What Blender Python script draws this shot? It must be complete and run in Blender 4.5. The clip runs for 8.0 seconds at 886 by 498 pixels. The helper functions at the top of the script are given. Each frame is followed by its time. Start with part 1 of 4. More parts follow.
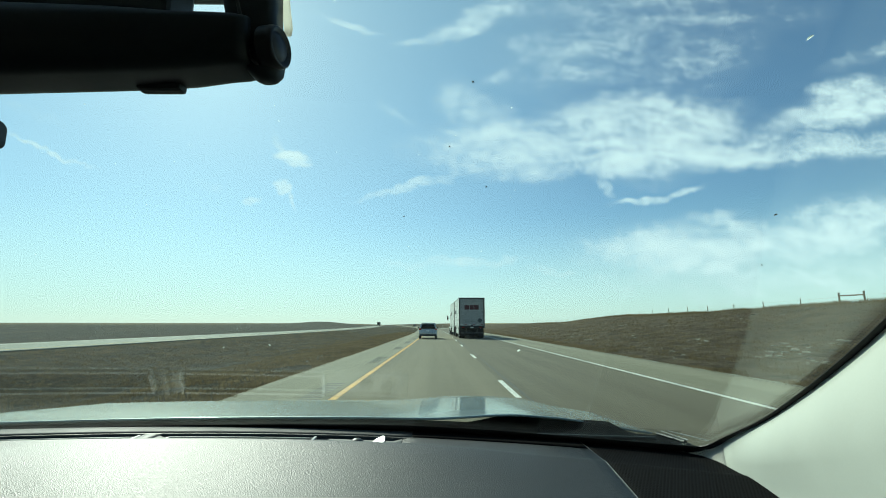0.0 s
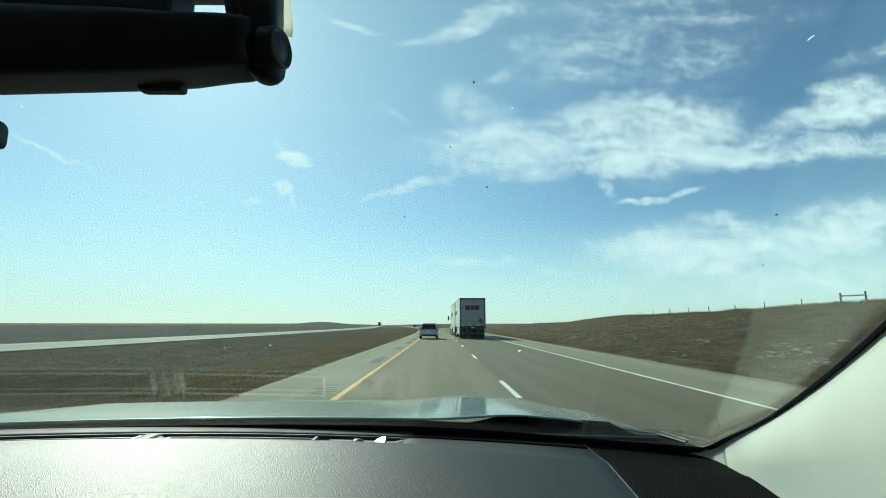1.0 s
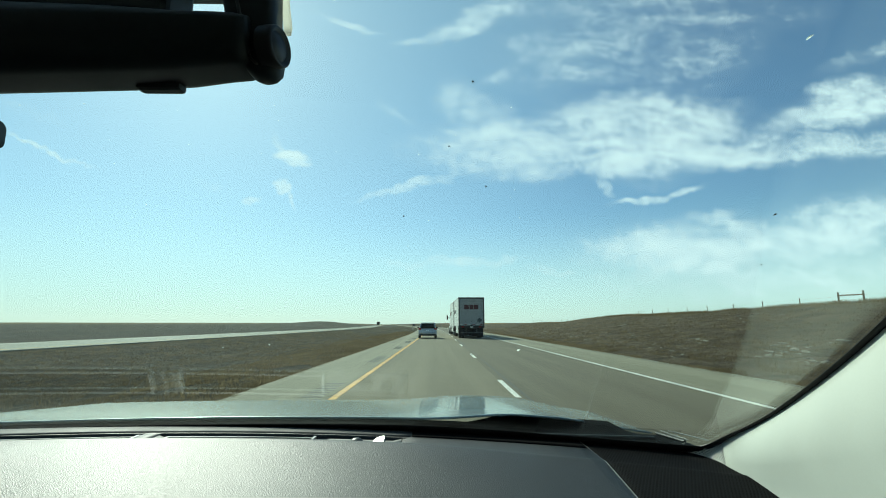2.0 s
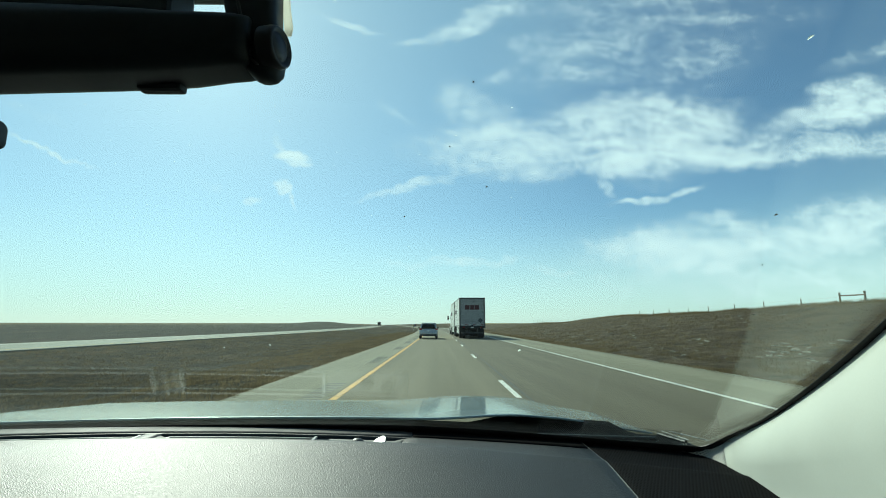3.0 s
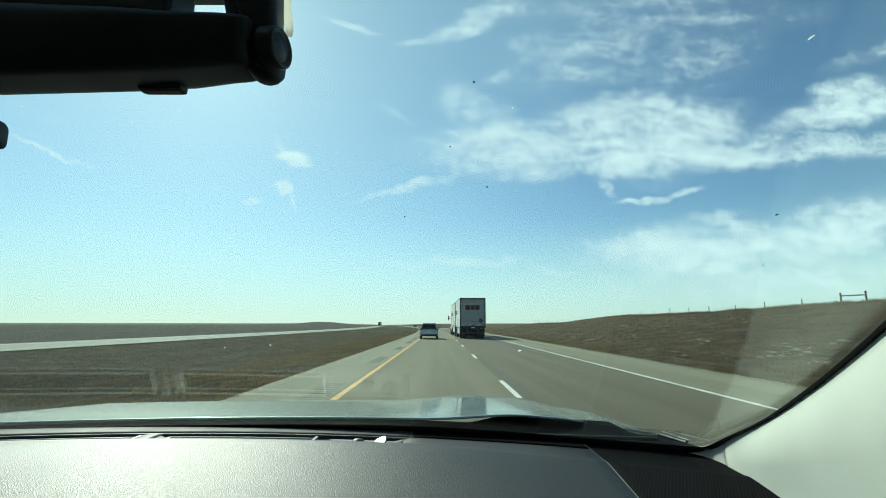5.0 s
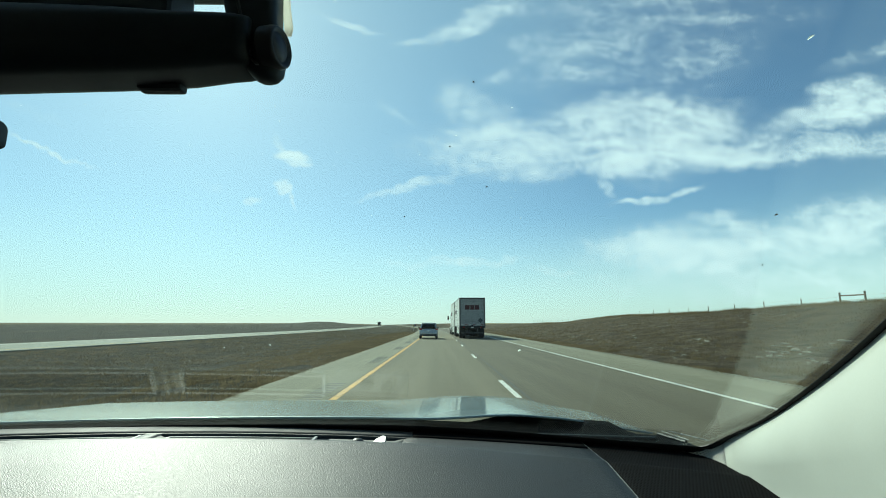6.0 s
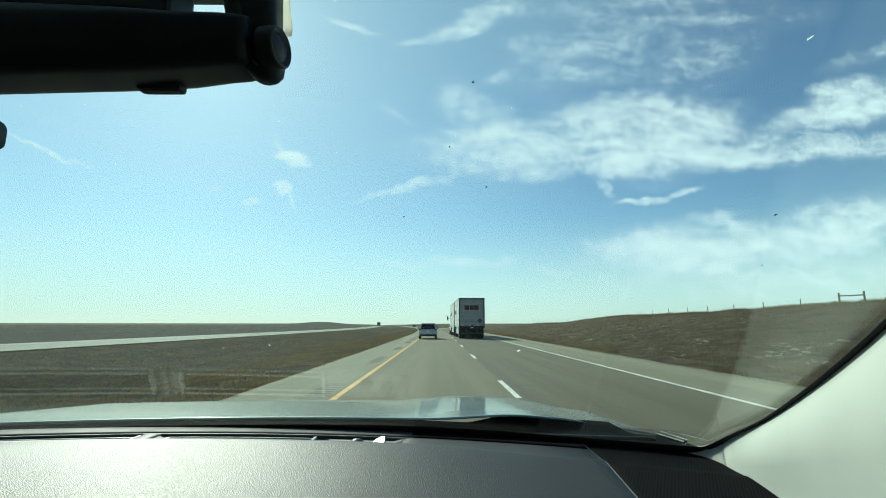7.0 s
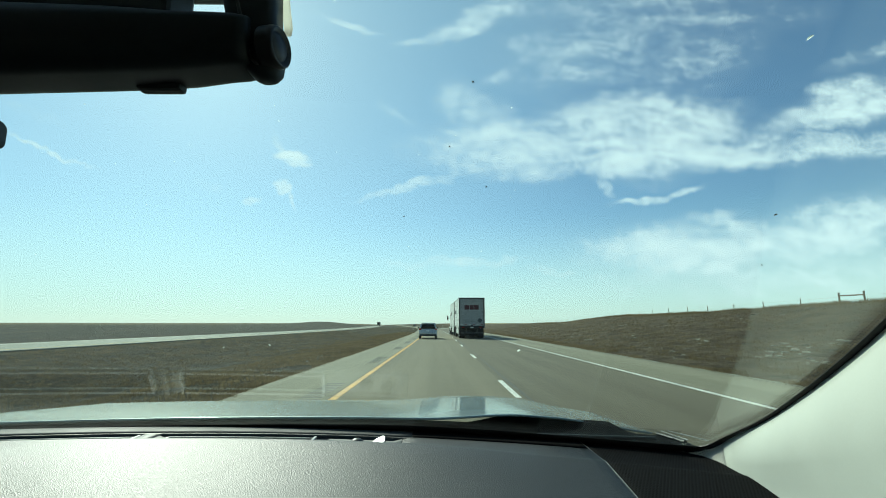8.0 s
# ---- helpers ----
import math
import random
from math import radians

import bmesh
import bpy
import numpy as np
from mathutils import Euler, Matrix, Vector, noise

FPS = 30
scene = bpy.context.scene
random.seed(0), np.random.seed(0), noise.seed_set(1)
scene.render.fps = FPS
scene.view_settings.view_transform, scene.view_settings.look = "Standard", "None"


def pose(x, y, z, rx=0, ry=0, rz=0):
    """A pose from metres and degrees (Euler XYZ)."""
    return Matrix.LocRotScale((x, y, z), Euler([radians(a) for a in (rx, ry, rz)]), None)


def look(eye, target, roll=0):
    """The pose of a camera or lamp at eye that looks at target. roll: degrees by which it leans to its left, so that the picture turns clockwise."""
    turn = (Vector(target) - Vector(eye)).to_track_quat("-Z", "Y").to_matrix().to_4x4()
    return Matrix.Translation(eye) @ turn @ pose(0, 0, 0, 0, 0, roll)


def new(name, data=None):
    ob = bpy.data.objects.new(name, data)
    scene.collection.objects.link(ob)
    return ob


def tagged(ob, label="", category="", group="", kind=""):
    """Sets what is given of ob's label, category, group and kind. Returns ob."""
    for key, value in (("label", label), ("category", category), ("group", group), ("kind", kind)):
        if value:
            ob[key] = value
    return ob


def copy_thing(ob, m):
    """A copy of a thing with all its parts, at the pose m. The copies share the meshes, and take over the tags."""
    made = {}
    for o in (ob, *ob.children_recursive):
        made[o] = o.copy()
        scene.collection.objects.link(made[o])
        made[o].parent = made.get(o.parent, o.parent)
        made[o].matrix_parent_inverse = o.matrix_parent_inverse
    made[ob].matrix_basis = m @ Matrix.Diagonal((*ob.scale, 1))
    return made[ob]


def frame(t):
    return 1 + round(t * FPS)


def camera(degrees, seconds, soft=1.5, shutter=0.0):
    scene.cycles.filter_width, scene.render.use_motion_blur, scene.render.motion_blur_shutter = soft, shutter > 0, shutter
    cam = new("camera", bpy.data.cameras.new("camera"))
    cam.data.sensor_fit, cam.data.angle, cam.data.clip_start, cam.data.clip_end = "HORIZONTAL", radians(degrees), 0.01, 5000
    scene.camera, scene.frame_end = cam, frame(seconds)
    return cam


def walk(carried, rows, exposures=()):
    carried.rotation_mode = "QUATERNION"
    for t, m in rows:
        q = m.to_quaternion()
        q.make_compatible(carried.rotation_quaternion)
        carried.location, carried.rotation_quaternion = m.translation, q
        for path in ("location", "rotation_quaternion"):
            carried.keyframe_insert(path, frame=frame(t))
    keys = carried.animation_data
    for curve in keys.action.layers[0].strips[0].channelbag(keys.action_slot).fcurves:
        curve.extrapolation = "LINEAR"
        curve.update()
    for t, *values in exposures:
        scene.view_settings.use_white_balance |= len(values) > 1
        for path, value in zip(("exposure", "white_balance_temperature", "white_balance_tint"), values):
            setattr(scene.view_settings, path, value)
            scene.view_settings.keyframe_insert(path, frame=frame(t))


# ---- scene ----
# The camera rides in the front passenger seat of a car; the car is the reference that stands still.
# +y is the way the road runs, the origin lies on the road below the camera.
EYE = 1.38
cam = camera(87.0, 8.0, 1.0)
SWAY = [  # seconds, yaw and pitch in degrees: the slight tremble of a hand-held camera
    (0.0, 0.02, 0.00), (0.5, 0.14, 0.03), (1.0, 0.12, 0.04), (1.5, -0.06, -0.05), (3.0, 0.07, 0.00),
    (3.5, 0.00, -0.05), (4.0, -0.05, 0.00), (4.5, 0.14, 0.03), (6.0, 0.08, 0.00), (6.5, 0.02, 0.00),
    (7.0, 0.02, 0.03), (7.5, 0.08, 0.04), (8.0, 0.02, 0.00),
]
walk(cam, [(t, pose(0.0012 * yaw, 0, EYE, 99.2 + pitch, 0, -0.69 + yaw)) for t, yaw, pitch in SWAY], [(t, 0.03, 6820.0, -10.0) for t in (0.0, 8.0)])

# ---- light ----
SUN_AZ, SUN_EL = 29.5, 35.0          # degrees to the left of the road's direction, and up
sun = new("sun", bpy.data.lights.new("sun", "SUN"))
sun.data.energy, sun.data.angle, sun.data.color = 4.8, radians(0.53), (0.985, 1.0, 0.965)
sun_dir = Vector((-math.sin(radians(SUN_AZ)) * math.cos(radians(SUN_EL)), math.cos(radians(SUN_AZ)) * math.cos(radians(SUN_EL)), math.sin(radians(SUN_EL))))
sun.matrix_world = look(sun_dir * 50, (0, 0, 0))


class Nodes:
    """Short hand for node trees."""

    def __init__(self, tree):
        self.tree = tree
        tree.nodes.clear()

    def add(self, kind, values=(), **props):
        n = self.tree.nodes.new(kind)
        for key, value in props.items():
            setattr(n, key, value)
        for key, value in dict(values).items():
            if hasattr(value, "is_output"):
                self.tree.links.new(value, n.inputs[key])
            else:
                n.inputs[key].default_value = value
        return n

    def math(self, op, a, b=0.0, c=0.0, clamp=False):
        return self.add("ShaderNodeMath", {0: a, 1: b, 2: c}, operation=op, use_clamp=clamp).outputs[0]

    def remap(self, v, a, b, lo=0.0, hi=1.0, smooth=True):
        return self.add("ShaderNodeMapRange", {0: v, 1: a, 2: b, 3: lo, 4: hi}, interpolation_type="SMOOTHSTEP" if smooth else "LINEAR").outputs[0]

    def noise(self, vec, scale, detail=4.0, rough=0.55, distortion=0.0):
        return self.add("ShaderNodeTexNoise", {"Vector": vec, "Scale": scale, "Detail": detail, "Roughness": rough, "Distortion": distortion}).outputs[0]

    def mix(self, f, a, b, blend="MIX"):
        n = self.add("ShaderNodeMix", {}, data_type="RGBA", blend_type=blend)
        for i, v in ((0, f), (6, a), (7, b)):
            if hasattr(v, "is_output"):
                self.tree.links.new(v, n.inputs[i])
            else:
                n.inputs[i].default_value = v if i == 0 else (*v, 1.0)[:4]
        return n.outputs[2]


world = bpy.data.worlds.new("world")
scene.world = world
world.use_nodes = True
w = Nodes(world.node_tree)
sky = w.add("ShaderNodeTexSky", sky_type="NISHITA", sun_disc=False, sun_elevation=radians(SUN_EL), sun_rotation=radians(-SUN_AZ),
            altitude=900.0, air_density=1.0, dust_density=0.75, ozone_density=1.2)
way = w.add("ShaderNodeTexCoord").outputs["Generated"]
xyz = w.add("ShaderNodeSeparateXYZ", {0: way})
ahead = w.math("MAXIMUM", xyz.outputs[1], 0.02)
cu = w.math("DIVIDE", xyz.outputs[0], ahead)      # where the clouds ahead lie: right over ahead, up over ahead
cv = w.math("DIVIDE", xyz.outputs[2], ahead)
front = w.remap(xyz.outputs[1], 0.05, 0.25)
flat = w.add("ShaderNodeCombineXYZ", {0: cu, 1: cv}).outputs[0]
def push(vec, scale, amount, detail):
    """The direction shifted about by a noise, so that outlines fray."""
    shift = w.add("ShaderNodeTexNoise", {"Vector": vec, "Scale": scale, "Detail": detail, "Roughness": 0.6}).outputs[1]
    shift = w.add("ShaderNodeVectorMath", {0: shift, 1: (0.5, 0.5, 0.5)}, operation="SUBTRACT").outputs[0]
    return w.add("ShaderNodeVectorMath", {0: vec, 1: w.add("ShaderNodeVectorMath", {0: shift, 3: amount}, operation="SCALE").outputs[0]}, operation="ADD").outputs[0]


warped = push(push(flat, 4.0, 0.07, 3.0), 16.0, 0.050, 6.0)
warped = push(warped, 45.0, 0.012, 4.0)


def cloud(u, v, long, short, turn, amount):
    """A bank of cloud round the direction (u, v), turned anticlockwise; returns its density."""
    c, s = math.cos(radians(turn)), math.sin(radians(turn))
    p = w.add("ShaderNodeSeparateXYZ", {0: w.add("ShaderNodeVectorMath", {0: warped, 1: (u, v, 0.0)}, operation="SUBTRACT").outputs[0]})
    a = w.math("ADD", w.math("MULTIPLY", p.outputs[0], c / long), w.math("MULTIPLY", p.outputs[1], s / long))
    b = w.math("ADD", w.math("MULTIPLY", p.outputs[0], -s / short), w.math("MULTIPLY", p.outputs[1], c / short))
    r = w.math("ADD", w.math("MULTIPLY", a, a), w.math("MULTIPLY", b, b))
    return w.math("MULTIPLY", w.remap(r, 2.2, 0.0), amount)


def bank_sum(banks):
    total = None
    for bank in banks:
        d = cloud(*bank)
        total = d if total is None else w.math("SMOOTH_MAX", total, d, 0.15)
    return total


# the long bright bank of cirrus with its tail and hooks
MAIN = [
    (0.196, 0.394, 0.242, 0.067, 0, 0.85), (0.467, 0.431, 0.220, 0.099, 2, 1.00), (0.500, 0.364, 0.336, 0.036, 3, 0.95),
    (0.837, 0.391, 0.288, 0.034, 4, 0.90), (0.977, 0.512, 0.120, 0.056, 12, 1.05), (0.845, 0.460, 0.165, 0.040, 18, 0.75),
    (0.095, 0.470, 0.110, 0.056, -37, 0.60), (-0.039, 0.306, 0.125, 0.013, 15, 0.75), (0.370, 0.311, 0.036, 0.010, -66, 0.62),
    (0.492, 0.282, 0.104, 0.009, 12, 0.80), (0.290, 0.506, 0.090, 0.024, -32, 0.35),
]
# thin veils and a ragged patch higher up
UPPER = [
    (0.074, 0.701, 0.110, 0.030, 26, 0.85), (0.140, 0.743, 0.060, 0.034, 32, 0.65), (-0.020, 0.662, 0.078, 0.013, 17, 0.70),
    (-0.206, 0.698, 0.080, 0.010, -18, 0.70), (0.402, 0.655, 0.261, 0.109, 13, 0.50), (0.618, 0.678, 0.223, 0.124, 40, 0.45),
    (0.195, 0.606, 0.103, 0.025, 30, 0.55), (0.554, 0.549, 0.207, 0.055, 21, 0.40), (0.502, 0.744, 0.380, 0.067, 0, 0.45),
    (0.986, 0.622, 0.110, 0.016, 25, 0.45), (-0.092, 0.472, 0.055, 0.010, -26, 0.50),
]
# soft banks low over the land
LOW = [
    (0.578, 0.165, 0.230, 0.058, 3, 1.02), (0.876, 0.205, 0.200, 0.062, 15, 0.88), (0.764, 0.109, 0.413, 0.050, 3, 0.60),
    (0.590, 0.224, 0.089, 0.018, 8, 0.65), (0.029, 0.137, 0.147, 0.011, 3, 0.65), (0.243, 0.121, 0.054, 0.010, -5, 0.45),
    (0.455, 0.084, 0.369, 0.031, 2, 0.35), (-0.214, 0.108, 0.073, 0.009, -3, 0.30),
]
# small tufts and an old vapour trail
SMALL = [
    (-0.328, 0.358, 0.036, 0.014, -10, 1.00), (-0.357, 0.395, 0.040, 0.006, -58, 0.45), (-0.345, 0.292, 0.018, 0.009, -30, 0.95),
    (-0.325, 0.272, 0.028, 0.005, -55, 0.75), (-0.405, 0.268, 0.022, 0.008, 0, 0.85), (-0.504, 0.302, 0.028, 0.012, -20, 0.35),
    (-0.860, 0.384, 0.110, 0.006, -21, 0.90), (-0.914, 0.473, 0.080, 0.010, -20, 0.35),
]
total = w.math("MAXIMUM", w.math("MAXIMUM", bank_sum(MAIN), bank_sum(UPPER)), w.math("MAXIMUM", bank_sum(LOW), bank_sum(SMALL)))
swirl = push(flat, 3.0, 0.09, 3.0)
fibres = w.add("ShaderNodeMapping", {"Vector": swirl, "Rotation": (0, 0, radians(-14)), "Scale": (1.0, 2.9, 1.0)}).outputs[0]
combed = w.add("ShaderNodeMapping", {"Vector": swirl, "Rotation": (0, 0, radians(34)), "Scale": (1.0, 2.7, 1.0)}).outputs[0]
curls = w.noise(push(flat, 9.0, 0.10, 4.0), 30.0, 9.0, 0.66, 0.4)
wisps = w.math("ADD", w.math("MULTIPLY", w.noise(fibres, 6.0, 12.0, 0.60, 0.25), 0.40), w.math("ADD", w.math("MULTIPLY", w.noise(combed, 8.0, 12.0, 0.60, 0.25), 0.34), w.math("MULTIPLY", curls, 0.26)))
frayed = w.math("SUBTRACT", w.math("ADD", w.math("MULTIPLY", total, 1.35), w.math("MULTIPLY", w.math("SUBTRACT", wisps, 0.5), 4.8)), 0.34)
film = w.math("MULTIPLY", w.remap(total, 0.05, 1.0, smooth=False), w.remap(wisps, 0.40, 0.60, 0.35, 1.0, smooth=False))
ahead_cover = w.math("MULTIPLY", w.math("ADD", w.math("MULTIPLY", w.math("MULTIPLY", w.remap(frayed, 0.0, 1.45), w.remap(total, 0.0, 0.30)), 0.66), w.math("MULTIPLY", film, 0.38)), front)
dome = w.math("MAXIMUM", xyz.outputs[2], 0.05)
above = w.add("ShaderNodeCombineXYZ", {0: w.math("DIVIDE", xyz.outputs[0], dome), 1: w.math("DIVIDE", xyz.outputs[1], dome)}).outputs[0]
around = w.math("MULTIPLY", w.remap(w.noise(above, 1.3, 8.0, 0.6, 0.5), 0.5, 0.85), w.math("SUBTRACT", 1.0, front))
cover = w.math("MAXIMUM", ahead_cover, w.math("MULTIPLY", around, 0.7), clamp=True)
low = w.remap(xyz.outputs[2], 0.24, 0.0)          # pale haze towards the skyline
sunward = w.add("ShaderNodeVectorMath", {0: way, 1: tuple(sun_dir)}, operation="DOT_PRODUCT").outputs["Value"]
milky = w.mix(w.math("MULTIPLY", w.remap(sunward, 0.60, 1.0), 0.28), sky.outputs[0], (6.6, 8.4, 9.8))   # broad aureole of a hazy sky
hazed = w.mix(w.math("MULTIPLY", low, 0.7), milky, (7.6, 8.1, 8.2))
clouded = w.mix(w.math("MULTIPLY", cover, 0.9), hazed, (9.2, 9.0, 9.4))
back = w.add("ShaderNodeBackground", {0: w.mix(1.0, clouded, (0.85, 0.985, 1.12), "MULTIPLY"), 1: 0.112})
w.tree.links.new(back.outputs[0], w.add("ShaderNodeOutputWorld").inputs[0])

# ---- materials ----
def material(name):
    m = bpy.data.materials.new(name)
    m.use_nodes = True
    return m, Nodes(m.node_tree)


def finish(n, shader):
    n.tree.links.new(shader, n.add("ShaderNodeOutputMaterial").inputs[0])


def surface(name, color, rough=0.5, metal=0.0, vary=0.25, scale=6.0, grain=60.0, bump=0.1, bump_scale=None, coat=0.0, coat_rough=0.05, spec=0.5, stain=(0.05, 0.045, 0.04), stains=0.15, depth=0.004):
    """A plain surface with two scales of variation and a fine relief."""
    m, n = material(name)
    at = n.add("ShaderNodeTexCoord").outputs["Object"]
    big, fine = n.noise(at, scale, 4.0), n.noise(at, grain, 3.0)
    lum = n.math("ADD", n.remap(big, 0.3, 0.7, 1 - vary, 1 + vary), n.remap(fine, 0.3, 0.7, -vary * 0.4, vary * 0.4))
    rgb = n.mix(1.0, color, n.add("ShaderNodeCombineColor", {0: lum, 1: lum, 2: lum}).outputs[0], "MULTIPLY")
    rgb = n.mix(n.math("MULTIPLY", n.remap(n.noise(at, scale * 0.45, 6.0, 0.7), 0.52, 0.75), stains), rgb, stain)
    b = n.add("ShaderNodeBump", {"Height": n.noise(at, bump_scale or grain, 3.0), "Strength": bump, "Distance": depth})
    p = n.add("ShaderNodeBsdfPrincipled", {"Base Color": rgb, "Metallic": metal, "Normal": b.outputs[0], "Coat Weight": coat, "Coat Roughness": coat_rough,
                                           "Specular IOR Level": spec, "Roughness": n.remap(big, 0.2, 0.8, rough * 0.85, min(1.0, rough * 1.15))})
    finish(n, p.outputs[0])
    return m


def ground_material():
    """Dry prairie: olive median, brown bank, pale straw field, with bare chalky spots."""
    m, n = material("prairie")
    at = n.add("ShaderNodeNewGeometry").outputs["Position"]
    s = n.add("ShaderNodeSeparateXYZ", {0: at})
    patches, mid, fine = n.noise(at, 0.05, 5.0, 0.6), n.noise(at, 0.7, 5.0, 0.65), n.noise(at, 14.0, 4.0, 0.7)
    streak = n.noise(n.add("ShaderNodeMapping", {"Vector": at, "Scale": (0.35, 0.05, 1.0)}).outputs[0], 1.0, 4.0, 0.6)
    olive = n.mix(n.remap(mid, 0.35, 0.65), (0.039, 0.029, 0.0145), (0.082, 0.059, 0.029))
    brown = n.mix(n.remap(mid, 0.35, 0.65), (0.108, 0.079, 0.050), (0.182, 0.134, 0.086))
    straw = n.mix(n.remap(mid, 0.3, 0.7), (0.30, 0.22, 0.10), (0.46, 0.36, 0.18))
    right = n.remap(n.math("ADD", s.outputs[0], n.math("MULTIPLY", patches, 6.0)), 2.0, 12.0)
    rgb = n.mix(right, olive, brown)
    rgb = n.mix(n.remap(s.outputs[0], -33.0, -36.0), rgb, n.mix(n.remap(mid, 0.35, 0.65), (0.060, 0.053, 0.042), (0.082, 0.072, 0.056)))   # ploughed field
    rgb = n.mix(n.remap(n.math("ADD", s.outputs[0], n.math("MULTIPLY", patches, 60.0)), -105.0, -150.0), rgb, (0.17, 0.135, 0.075))   # stubble beyond it
    rgb = n.mix(n.math("MULTIPLY", n.remap(streak, 0.5, 0.72), 0.35), rgb, (0.20, 0.142, 0.086))
    rgb = n.mix(n.math("MULTIPLY", n.remap(s.outputs[0], 27.0, 40.0), n.remap(patches, 0.35, 0.5)), rgb, straw)
    chalk = n.math("MULTIPLY", n.remap(n.noise(n.add("ShaderNodeMapping", {"Vector": at, "Scale": (0.5, 0.32, 0.9)}).outputs[0], 1.0, 6.0, 0.72), 0.64, 0.69), n.remap(s.outputs[0], 10.0, 14.0))
    rgb = n.mix(n.math("MULTIPLY", chalk, 0.8), rgb, (0.50, 0.46, 0.40))
    hummock = n.noise(n.add("ShaderNodeMapping", {"Vector": at, "Scale": (1.3, 0.55, 1.3)}).outputs[0], 1.4, 9.0, 0.74)
    rgb = n.mix(n.math("MULTIPLY", n.remap(hummock, 0.50, 0.36), 0.65), rgb, (0.036, 0.030, 0.018))
    rgb = n.mix(n.math("MULTIPLY", n.remap(hummock, 0.54, 0.68), 0.55), rgb, (0.25, 0.205, 0.125))
    lum = n.remap(fine, 0.25, 0.75, 0.6, 1.4)
    rgb = n.mix(1.0, rgb, n.add("ShaderNodeCombineColor", {0: lum, 1: lum, 2: lum}).outputs[0], "MULTIPLY")
    b = n.add("ShaderNodeBump", {"Height": n.math("ADD", n.noise(at, 5.0, 6.0, 0.75), n.math("ADD", n.math("MULTIPLY", mid, 2.0), n.math("MULTIPLY", hummock, 2.0))), "Strength": 1.0, "Distance": 0.25})
    finish(n, n.add("ShaderNodeBsdfPrincipled", {"Base Color": rgb, "Roughness": 0.95, "Specular IOR Level": 0.15, "Normal": b.outputs[0]}).outputs[0])
    return m


def asphalt_material(name, near, far, tint=(1, 1, 1)):
    """Worn asphalt with lengthwise wheel tracks, a fine grain and patched stains."""
    m, n = material(name)
    at = n.add("ShaderNodeNewGeometry").outputs["Position"]
    along = n.add("ShaderNodeMapping", {"Vector": at, "Scale": (1.6, 0.03, 1.0)}).outputs[0]
    tracks, spots, grit = n.noise(along, 1.0, 4.0, 0.6), n.noise(at, 0.5, 6.0, 0.65), n.noise(at, 90.0, 2.0, 0.8)
    rgb = n.mix(n.remap(tracks, 0.35, 0.65), near, far)
    rgb = n.mix(n.math("MULTIPLY", n.remap(spots, 0.55, 0.75), 0.35), rgb, tuple(c * 0.6 for c in near))
    lum = n.remap(grit, 0.25, 0.75, 0.72, 1.28)
    rgb = n.mix(1.0, rgb, n.add("ShaderNodeCombineColor", {0: lum, 1: lum, 2: lum}).outputs[0], "MULTIPLY")
    b = n.add("ShaderNodeBump", {"Height": grit, "Strength": 0.5, "Distance": 0.006})
    finish(n, n.add("ShaderNodeBsdfPrincipled", {"Base Color": rgb, "Roughness": 0.85, "Specular IOR Level": 0.3, "Normal": b.outputs[0]}).outputs[0])
    return m


def leather_material():
    """Charcoal moulded dashboard skin with a pebbled grain."""
    m, n = material("dashboard_skin")
    at = n.add("ShaderNodeTexCoord").outputs["Object"]
    cells = n.math("ADD", n.add("ShaderNodeTexVoronoi", {"Vector": at, "Scale": 520.0}, feature="F1").outputs[0], n.math("MULTIPLY", n.noise(at, 900.0, 2.0), 0.5))
    wear = n.noise(at, 5.0, 4.0)
    rgb = n.mix(wear, (0.013, 0.0135, 0.013), (0.019, 0.020, 0.019))
    b = n.add("ShaderNodeBump", {"Height": cells, "Strength": 1.0, "Distance": 0.0004})
    finish(n, n.add("ShaderNodeBsdfPrincipled", {"Base Color": rgb, "Roughness": n.remap(wear, 0.2, 0.8, 0.46, 0.50), "Specular IOR Level": 0.37, "Normal": b.outputs[0]}).outputs[0])
    return m


def glass_material():
    m, n = material("tinted_glass")
    clear = n.add("ShaderNodeBsdfTransparent", {"Color": (0.93, 0.985, 0.965, 1.0)})
    shine = n.add("ShaderNodeBsdfGlossy", {"Color": (1, 1, 1, 1), "Roughness": 0.004})
    facing = n.add("ShaderNodeLayerWeight", {"Blend": 0.5}).outputs["Facing"]
    f = n.math("ADD", n.math("MULTIPLY", n.math("POWER", facing, 5.0), 0.90), 0.032)
    finish(n, n.add("ShaderNodeMixShader", {0: f, 1: clear.outputs[0], 2: shine.outputs[0]}).outputs[0])
    return m


